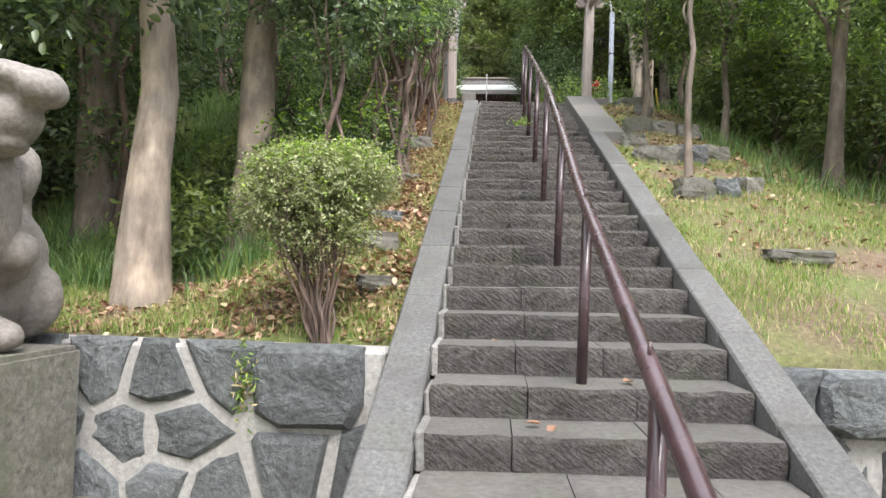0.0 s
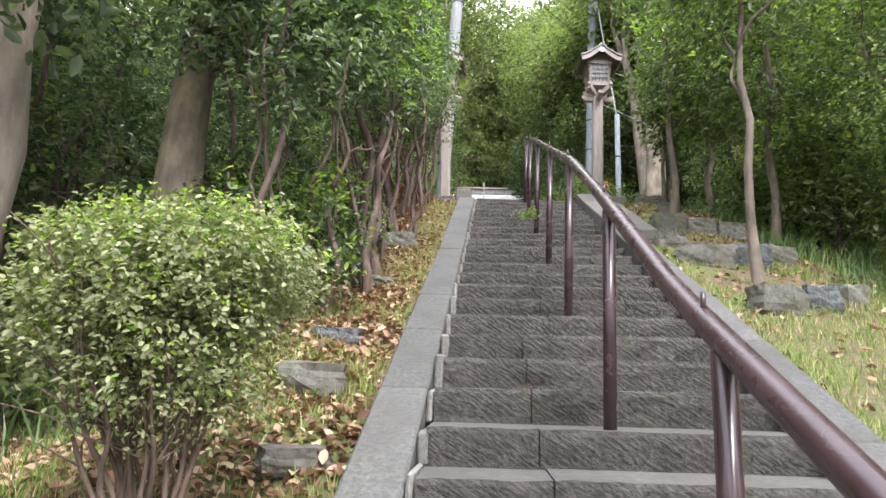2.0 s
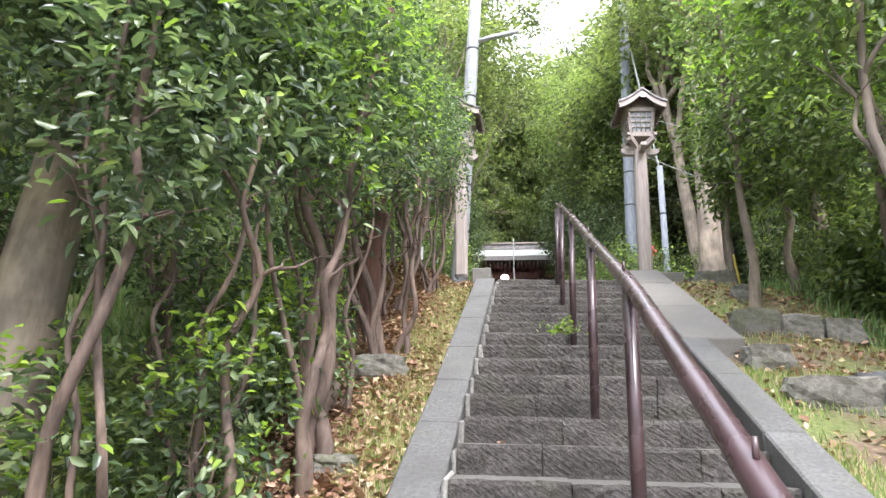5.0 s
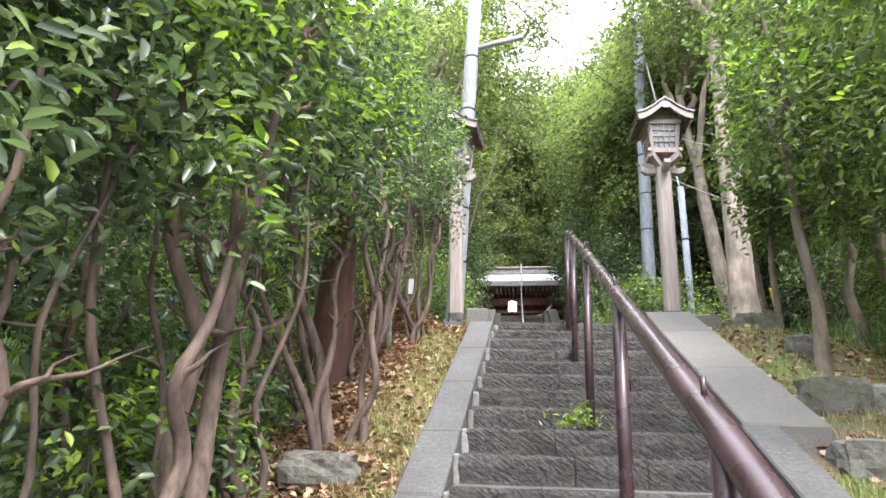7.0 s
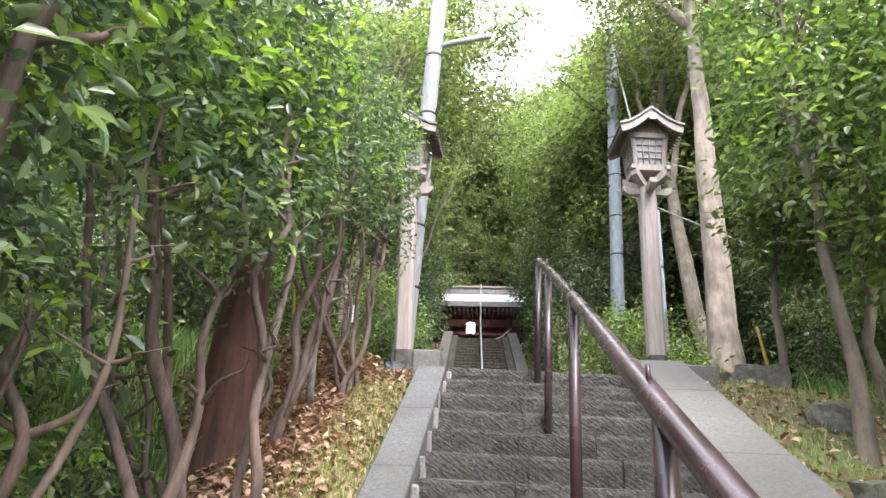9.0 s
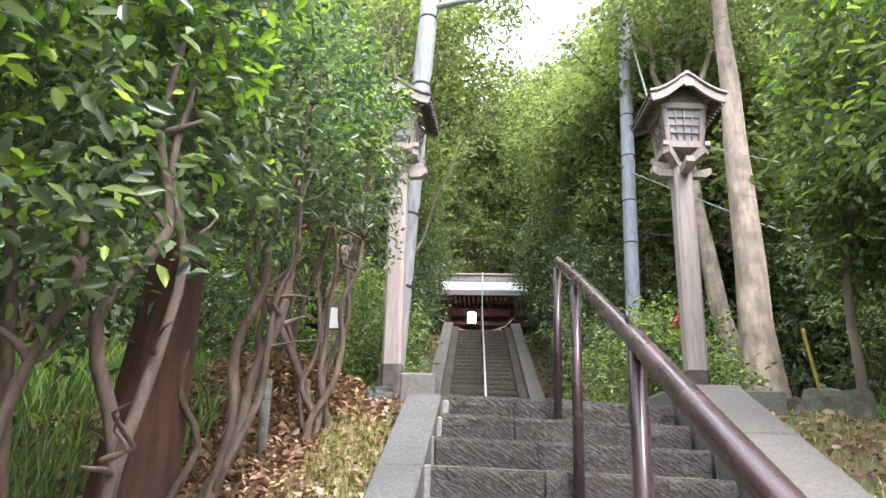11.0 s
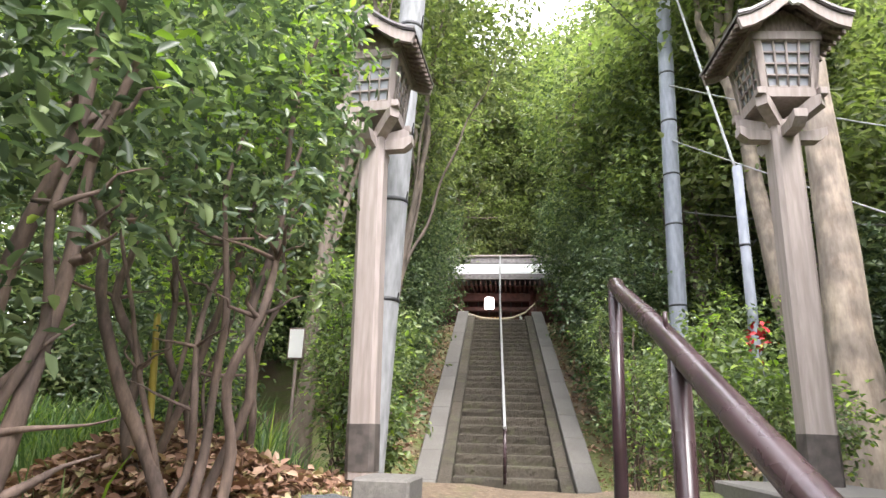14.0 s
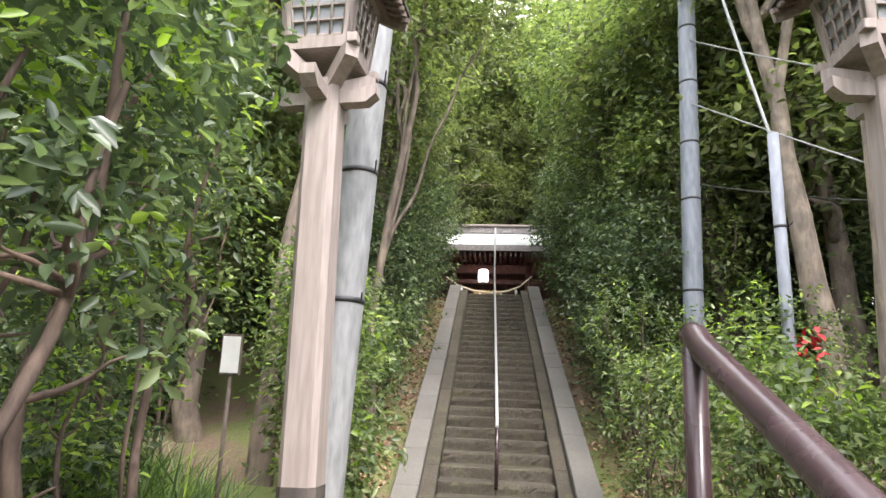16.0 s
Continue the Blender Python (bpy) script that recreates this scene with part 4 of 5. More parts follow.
def limb(bm, a, b, r0, r1, n=6, amp=0.05, r=random, sides=8):
    """A crooked limb, bent smoothly through its points, with slight swellings."""
    pts = wiggle(a, b, n, amp, r)
    line, radii = [], []
    for i in range(n):
        p0, p1, p2, p3 = pts[max(i - 1, 0)], pts[i], pts[i + 1], pts[min(i + 2, n)]
        for k in range(3 if sides > 5 else 2):
            t = k / (3 if sides > 5 else 2)
            line.append(0.5 * (2 * p1 + (p2 - p0) * t + (2 * p0 - 5 * p1 + 4 * p2 - p3) * t * t + (3 * p1 - p0 - 3 * p2 + p3) * t ** 3))
            radii.append((r0 + (r1 - r0) * (i + t) / n) * r.uniform(0.9, 1.1))
    tube(line + [pts[-1]], radii + [r1], sides, bm, cap=False)
    return pts


def shrub(at, stems, height, spread, blobs, n_clump, per, size, seed, label, group, paler=0.15, stem_r=0.03, mats=None, twig=0.105, stem_mat=None, slim=0.45, shell=0.45, clear=None):
    """A many-stemmed evergreen: crooked stems from one base, side branches and a crown of leaves."""
    r = random.Random(seed)
    top = empty("shrub", at, label, "shrub", group)
    for i in range(stems):
        bm = bmesh.new()
        a = r.uniform(0, 6.28)
        foot = (0.11 * spread * math.cos(a), 0.11 * spread * math.sin(a), -0.15)
        b = blobs[r.randrange(len(blobs))]
        tip = Vector(b[0]) + Vector((r.uniform(-0.5, 0.5) * b[1][0], r.uniform(-0.5, 0.5) * b[1][1], r.uniform(-0.2, 0.5) * b[1][2]))
        if clear is not None:
            tip.x = min(tip.x, clear - 0.2 - at[0])
        sr = stem_r * r.uniform(0.45, 1.25)
        pts = limb(bm, foot, tip, sr, sr * 0.3, 8, 0.066 * height / 2.5, r)
        for j in range(5):
            p = pts[r.randrange(4, 8)]
            q = p + Vector((r.uniform(-1, 1), r.uniform(-1, 1), r.uniform(0.1, 0.9))) * 0.24 * spread
            if clear is not None:
                q.x = min(q.x, clear - 0.08 - at[0])
            limb(bm, p, q, sr * 0.4, sr * 0.06, 4, 0.03, r, 5)
        part("stem", bm, stem_mat or BARK_STEM, top)
    pts, out, up = clumps(blobs, n_clump, per, twig, shell)
    if clear is not None:
        keep = pts[:, 0] + at[0] < clear
        pts, out, up = pts[keep], out[keep], up[keep]
    leaves("foliage", pts, size, mats or [LEAF_DARK, LEAF_NEW], top, np.clip(paler * 2.4 * np.clip(up + 0.1, 0.05, 1.2), 0, 0.9), out=out, slim=slim)
    return top


def beside(x, y):
    return (x, y, ground_z(x, y) - 0.02)


# evergreen hedge along the lower stairs
HEDGE = "glossy evergreen shrub with bare crooked stems beside the stairs"
rows = [  # x, y, stems, height, reach towards the steps, share of young leaves, leaf length, low foliage, stem radius
    (-1.15, 6.25, 3, 3.2, 0.25, 0.04, 0.078, 0, 0.030), (-1.05, 6.75, 4, 3.2, 0.3, 0.10, 0.074, 0, 0.026), (-0.70, 7.42, 5, 3.2, 0.15, 0.36, 0.072, 0, 0.048), (-0.84, 8.2, 4, 3.2, 0.30, 0.40, 0.070, 0, 0.038),
    (-0.74, 9.25, 5, 3.1, 0.2, 0.36, 0.068, 0, 0.042), (-1.04, 9.9, 4, 3.0, 0.3, 0.26, 0.068, 0, 0.044), (-0.98, 10.8, 4, 2.9, 0.3, 0.05, 0.066, 0, 0.036), (-0.76, 11.95, 6, 2.5, 0.45, 0.14, 0.062, 0, 0.032), (-1.25, 12.6, 4, 2.8, 0.55, 0.28, 0.062, 0, 0.034), (-1.35, 13.4, 3, 2.9, 0.3, 0.35, 0.062, 1, 0.028)]
for i, (x, y, stems, h, over, paler, size, low, stem_r) in enumerate(rows):
    blobs = [((over * 0.3, 0, h * 0.72), (0.5, 0.55, 0.55)), ((-0.5, 0.2, h * 0.80), (0.7, 0.6, 0.5)), ((-0.2, -0.2, h * 1.06), (0.7, 0.65, 0.5)), ((over * 0.6, 0.3, h * 0.95), (0.42, 0.4, 0.45)), ((-0.9, 0.0, h * 1.02), (0.6, 0.6, 0.5))]
    if low:
        blobs += [((-0.7, 0, h * 0.42), (0.55, 0.6, 0.5)), ((-0.1, 0.1, h * 0.5), (0.4, 0.5, 0.3))]
    elif i % 2:
        blobs += [((-0.15 - 0.1 * (i % 3), 0.15, h * 0.48), (0.26, 0.34, 0.22)), ((-0.55, -0.1, h * 0.30), (0.22, 0.26, 0.15))] if y < 11 else []
    else:
        blobs += [((0.05, -0.1, h * 0.56), (0.26, 0.28, 0.24))] if y < 11 else []
    shrub(beside(x, y), stems, h, 1.0, blobs, 380 if y < 9 else 440, 14, size, 30 + i, HEDGE, "evergreen hedge beside the stairs", paler, stem_r, slim=0.40, clear=-0.40 if y < 11 else -0.33 if y < 13 else -0.74)
# low leafy growth among the hedge stems
for i, (x, y, h, w) in enumerate(((-1.05, 6.75, 1.0, 0.36), (-1.25, 7.35, 1.2, 0.42), (-1.12, 7.95, 0.9, 0.34), (-1.35, 8.6, 1.1, 0.42), (-1.6, 6.3, 1.3, 0.5), (-1.6, 9.6, 0.9, 0.4), (-2.2, 14.3, 1.5, 0.55), (-1.75, 13.75, 0.8, 0.35), (-2.6, 15.2, 1.8, 0.6))):
    shrub(beside(x, y), 4, h, 0.6, [((0, 0, h * 0.5), (w, w, h * 0.3)), ((0.05, 0, h * 0.85), (w * 0.8, w * 0.8, h * 0.24))], 90, 12, 0.065, 310 + i, "low glossy evergreen growth among the hedge stems", "growth among the hedge stems", 0.3, 0.010, [LEAF_DARK, LEAF_NEW], 0.10, slim=0.42)
# taller back row, which closes the view into the wood
for i, (x, y, h) in enumerate(((-4.4, 7.6, 4.0), (-3.2, 10.0, 4.2), (-4.4, 13.6, 3.8), (-3.3, 15.6, 4.0), (-5.2, 9.6, 4.6), (-5.2, 12.4, 4.4))):
    blobs = [((0, 0, h * 0.45), (0.8, 0.9, 0.9)), ((0.2, 0.1, h * 0.8), (1.0, 1.0, 1.0)), ((-0.4, -0.2, h * 1.1), (1.0, 1.0, 0.8))]
    shrub(beside(x, y), 4, h, 1.3, blobs, 360, 12, 0.10, 60 + i, "tall dark evergreen shrub in the wood", "back row of evergreens", 0.06, 0.05, twig=0.17)


# Light reaching behind the hedge is put into the leaf colour, by LEAF_SUN.
for i, (x, y, h, w) in enumerate(((-2.0, 7.0, 1.1, 0.6), (-2.2, 8.2, 1.2, 0.7), (-1.9, 9.3, 1.1, 0.6), (-3.4, 8.8, 1.3, 0.8), (-3.0, 6.6, 0.9, 0.6), (-3.6, 11.4, 1.2, 0.8))):
    shrub(beside(x, y), 4, h, 0.7, [((0, 0, h * 0.4), (w, w, h * 0.3)), ((0.1, 0, h * 0.75), (w * 0.8, w * 0.8, h * 0.28))], 130, 12, 0.085, 280 + i, "low leafy undergrowth shrub behind the hedge", "undergrowth behind the hedge", 0.7, 0.012, [LEAF_MID, LEAF_SUN], 0.14)


def box_bush():
    """The clipped pale bush above the wall."""
    at = (-0.78, 4.24, 1.15)
    r = random.Random(3)
    top = empty("clipped_bush", at, "pale yellow-green clipped bush with thin twiggy stems", "bush")
    for i in range(22):
        bm = bmesh.new()
        a, q = r.uniform(0, 6.28), r.uniform(0.08, 0.38)
        pts = limb(bm, (0.05 * math.cos(a), 0.05 * math.sin(a), -0.1), (q * math.cos(a) - 0.1, q * math.sin(a), r.uniform(0.8, 1.2)), 0.013, 0.003, 6, 0.035, r, 6)
        for j in range(7):
            p = pts[r.randrange(3, 6)]
            limb(bm, p, p + Vector((r.uniform(-1, 1), r.uniform(-1, 1), r.uniform(0.2, 1.0))) * 0.22, 0.005, 0.0018, 3, 0.02, r, 4)
        part("stem", bm, BARK_STEM, top)
    pts, out, up = clumps([((-0.06, 0, 1.02), (0.48, 0.42, 0.24)), ((-0.12, 0, 0.84), (0.49, 0.40, 0.24)), ((0.10, 0.08, 1.08), (0.38, 0.36, 0.22)), ((-0.22, 0, 1.05), (0.33, 0.34, 0.2)), ((-0.04, 0, 0.62), (0.38, 0.33, 0.2))], 2600, 13, 0.034, 0.4)
    keep = rng.random(len(pts)) < np.clip((pts[:, 2] - 0.3) / 0.55, 0.08, 1)
    leaves("foliage", pts[keep], 0.025, [LEAF_BOX, LEAF_NEW], top, np.clip(0.3 * (up[keep] + 0.3), 0, 1), out=out[keep], slim=0.55)


box_bush()


def tree(at, height, r0, lean, blobs, n_clump, per, size, seed, label, group="", mats=None, bark_mat=None, limbs=7, amp=0.10, fork=0.45, twig=0.25, paler=0.1, name="tree"):
    r = random.Random(seed)
    top = empty(name, at, label, "tree", group)
    bm = bmesh.new()
    tip = Vector((lean[0], lean[1], height))
    pts = wiggle((0, 0, -0.3), tip, 10, amp, r)
    tube(pts, [r0 * (1.35 if i == 0 else 1.12 if i == 1 else 1 - 0.075 * i) for i in range(11)], 14, bm, cap=False)
    for i in range(limbs):
        p = pts[min(10, int(fork * 10) + r.randrange(0, max(1, 10 - int(fork * 10))))]
        b = blobs[r.randrange(len(blobs))]
        q = Vector(b[0]) + Vector((r.uniform(-0.6, 0.6) * b[1][0], r.uniform(-0.6, 0.6) * b[1][1], r.uniform(-0.3, 0.4) * b[1][2]))
        far = limb(bm, p, q, r0 * 0.42, r0 * 0.1, 7, amp * 1.2, r, 8)
        for j in range(3):
            s = far[r.randrange(3, 7)]
            limb(bm, s, s + Vector((r.uniform(-1, 1), r.uniform(-1, 1), r.uniform(-0.2, 0.8))) * 0.8, r0 * 0.14, r0 * 0.04, 4, 0.06, r, 5)
    part("trunk", bm, bark_mat or BARK_GREY, top)
    pts, out, up = clumps(blobs, n_clump, per, twig)
    # Upward clumps take the second leaf more often; with LEAF_SUN that paints lit tops.
    leaves("crown", pts, size, mats or [LEAF_FAR, LEAF_SUN], top, np.clip(paler * (0.35 + 1.5 * up), 0.03, 1), out=out)
    return top


# pale trunks left of the lower stairs
tree(beside(-2.66, 5.3), 7.0, 0.205, (0.0, 0.3, 0), [((-0.9, -0.5, 2.75), (1.0, 0.7, 0.5)), ((0.35, -0.6, 2.85), (0.6, 0.5, 0.4)), ((-0.9, -0.3, 3.4), (1.0, 0.9, 0.6)), ((-1.6, 0.4, 4.2), (1.4, 1.2, 1.0)), ((0.2, 0.5, 5.2), (1.5, 1.3, 1.0)), ((0.3, -0.4, 3.6), (0.7, 0.6, 0.45))], 640, 14, 0.12, 21,
     "smooth pale-barked tree on the grassy bank", "", [LEAF_DARK, LEAF_MID], BARK_PALE, 5, 0.05, 0.35)
tree(beside(-2.46, 7.05), 7.5, 0.25, (0.1, 0.3, 0), [((0.5, 0, 5.5), (1.6, 1.4, 1.2)), ((-1, 0.4, 6), (1.5, 1.4, 1.2))], 350, 14, 0.12, 22, "smooth grey-barked tree in the shade", "", [LEAF_DARK, LEAF_MID], BARK_PALE, 5, 0.05, 0.5)
tree(beside(-4.6, 7.6), 8, 0.28, (-0.3, 0.3, 0), [((0, 0, 6), (1.8, 1.6, 1.4)), ((-1, -0.6, 4.2), (1.5, 1.4, 1.2))], 350, 14, 0.13, 23, "dark-trunked tree deep in the shade", "", [LEAF_DARK, LEAF_MID], BARK_GREY, 5, 0.05, 0.4)
tree(beside(-1.40, 10.85), 8, 0.18, (0.0, 0.4, 0), [((0, 0, 7), (1.2, 1.2, 1.0))], 150, 14, 0.12, 24, "red-barked cedar trunk behind the shrubs", "", [LEAF_DARK, LEAF_MID], BARK_RED, 4, 0.02, 0.7)

# slim trees on the bank right of the stairs
for i, (x, y, h, r0, lx, ly, bl) in enumerate((
        (2.68, 7.75, 4.6, 0.05, 0.2, 0.5, [((0.1, 0.5, 3.5), (0.6, 0.7, 0.6)), ((0.5, 0.3, 4.6), (0.9, 0.9, 0.8)), ((0.9, -0.1, 3.9), (0.6, 0.6, 0.5))]),
        (2.95, 11.1, 4.4, 0.06, 0.0, 0.3, [((0.2, 0, 2.6), (0.8, 0.8, 0.8)), ((0.4, 0.2, 3.9), (1.0, 1.0, 0.9)), ((0.6, 0.1, 1.7), (0.5, 0.5, 0.5))]),
        (3.95, 12.6, 4.2, 0.06, 0.2, 0.2, [((0, 0, 2.2), (0.8, 0.8, 0.8)), ((0.2, 0, 3.6), (1.1, 1.0, 1.0))]),
        (4.7, 12.9, 4.6, 0.13, -0.3, 0.4, [((0.2, 0.2, 2.8), (1.0, 0.9, 0.9)), ((0.5, 0, 4.2), (1.2, 1.1, 1.0))]),
        (4.95, 9.0, 5.0, 0.12, 0.2, -0.2, [((0.2, 0, 3.0), (1.1, 1.0, 0.8)), ((0.2, -0.3, 4.4), (1.4, 1.3, 1.0)), ((1.0, -0.6, 2.4), (0.9, 0.8, 0.6))]),
        (5.9, 7.4, 5.0, 0.09, 0.2, -0.2, [((0.2, 0, 3.0), (1.2, 1.1, 0.9)), ((-0.2, -0.3, 4.4), (1.4, 1.3, 1.0)), ((0.4, 0, 1.8), (0.9, 0.8, 0.6))]),
        (3.9, 10.3, 4.6, 0.06, 0.3, 0.0, [((0.1, 0, 2.6), (0.9, 0.9, 0.8)), ((0.3, 0.2, 4.0), (1.1, 1.0, 0.9)), ((0.6, 0.0, 1.7), (0.6, 0.6, 0.5))]),
        (3.3, 13.0, 3.6, 0.045, 0.3, 0.2, [((0.3, 0, 1.9), (0.55, 0.6, 0.7)), ((0.5, 0, 2.9), (0.7, 0.7, 0.7))]),
        (5.5, 14.4, 4.6, 0.07, 0.3, 0.0, [((0.1, 0, 2.2), (0.9, 0.9, 0.9)), ((0.3, 0, 3.8), (1.1, 1.0, 0.9))]))):
    tree(beside(x, y), h, r0, (lx, ly, 0), bl, 430, 14, 0.095, 40 + i, "slim crooked evergreen tree on the leafy bank", "slim trees on the bank", [LEAF_MID, LEAF_NEW], BARK_GREY if i != 3 else BARK_PALE, 7, 0.06, 0.4, 0.17, 0.28)

# LEAF_SUN among the mid-green leaves paints these shrubs as lit.
for i, (x, y, h, w) in enumerate(((4.9, 10.6, 1.8, 0.8), (5.9, 9.6, 2.2, 1.0), (6.5, 11.2, 2.6, 1.1), (5.4, 12.2, 2.0, 0.9), (6.8, 13.4, 2.8, 1.2), (6.9, 8.0, 2.4, 1.1), (7.2, 6.4, 2.4, 1.1), (6.3, 15.6, 2.8, 1.1), (4.6, 11.8, 1.3, 0.6))):
    shrub(beside(x, y), 5, h, 0.9, [((0, 0, h * 0.4), (w, w, h * 0.32)), ((0.1, 0.1, h * 0.8), (w * 0.9, w * 0.9, h * 0.3))], 330, 13, 0.10, 250 + i, "bushy mid-green undergrowth shrub under the slim trees", "undergrowth under the slim trees", 0.3, 0.025, [LEAF_MID, LEAF_SUN], 0.17)

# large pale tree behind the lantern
tree((4.36, 17.5, 4.8), 10.5, 0.30, (0.18, 0.2, 0), [((0.5, 0, 9.5), (2.2, 2.0, 1.4)), ((2.0, -0.4, 7.6), (1.5, 1.4, 1.0)), ((-0.6, 0.6, 11), (1.8, 1.8, 1.2))], 700, 14, 0.13, 70, "massive pale smooth-barked tree behind the lantern", "", [LEAF_FAR, LEAF_SUN], BARK_PALE, 4, 0.02, 0.8, paler=0.5)
tree((5.2, 20.5, 5.0), 10.0, 0.24, (-0.9, 0.2, 0), [((-0.8, 0, 10), (1.6, 1.6, 1.0)), ((0.4, 0.5, 9.0), (1.5, 1.5, 1.1))], 450, 14, 0.13, 71, "pale leaning tree trunk in the wood", "", [LEAF_FAR, LEAF_SUN], BARK_PALE, 5, 0.1, 0.6, paler=0.5)

# low bright shrubs beyond the landing
for i, (x, y, h, w) in enumerate(((2.35, 16.8, 2.3, 0.6), (2.9, 17.9, 2.7, 0.75), (2.2, 18.8, 2.4, 0.75), (3.3, 16.4, 1.7, 0.45), (5.6, 16.6, 2.6, 0.9), (2.3, 20.6, 3.0, 0.9), (3.9, 18.8, 2.8, 0.9), (5.6, 14.2, 3.0, 1.0), (2.1, 15.2, 1.6, 0.5),
                                  (-1.25, 16.1, 2.6, 0.55), (-1.5, 16.8, 2.8, 0.7), (-1.9, 18.2, 2.8, 0.8), (-1.9, 19.8, 2.9, 0.8), (-2.8, 16.2, 3.2, 1.0), (-0.98, 15.8, 1.6, 0.40))):
    blobs = [((0, 0, h * 0.5), (w * 0.7, w * 0.7, h * 0.2)), ((0.1, -0.1, h * 0.74), (w, w, h * 0.2)), ((-0.1, 0.1, h * 0.95), (w * 0.7, w * 0.7, h * 0.14))]
    shrub(beside(x, y), 6, h, 0.8, blobs, 150, 13, 0.075, 90 + i, "bright leafy shrub beyond the landing", "shrubs beyond the landing", 0.12, 0.018, [LEAF_MID, LEAF_NEW], 0.13)
# dark evergreens that frame the upper stairs
for i, (s, y, h, w) in enumerate((s, y, h, w) for s in (-1, 1) for y, h, w in ((21.8, 3.4, 0.9), (23.6, 3.6, 1.0), (25.4, 3.8, 1.1), (27.2, 3.9, 1.15), (29.2, 4.2, 1.2), (31.4, 4.2, 1.2))):
    x = centre2(y) + s * (1.55 + w - (0.25 if y > 26 else 0))
    blobs = [((0, 0, h * 0.35), (w, w, h * 0.3)), ((-s * 0.15, 0, h * 0.7), (w * 1.05, w, h * 0.28)), ((0, 0.1, h * 1.0), (w, w, h * 0.22))]
    shrub(beside(x, y), 5, h, 0.9, blobs, 380, 13, 0.11, 120 + i, "dark dense evergreen beside the upper stairs", "evergreens of the upper stairs", 0.12, 0.03, [LEAF_DARK, LEAF_MID], 0.18)


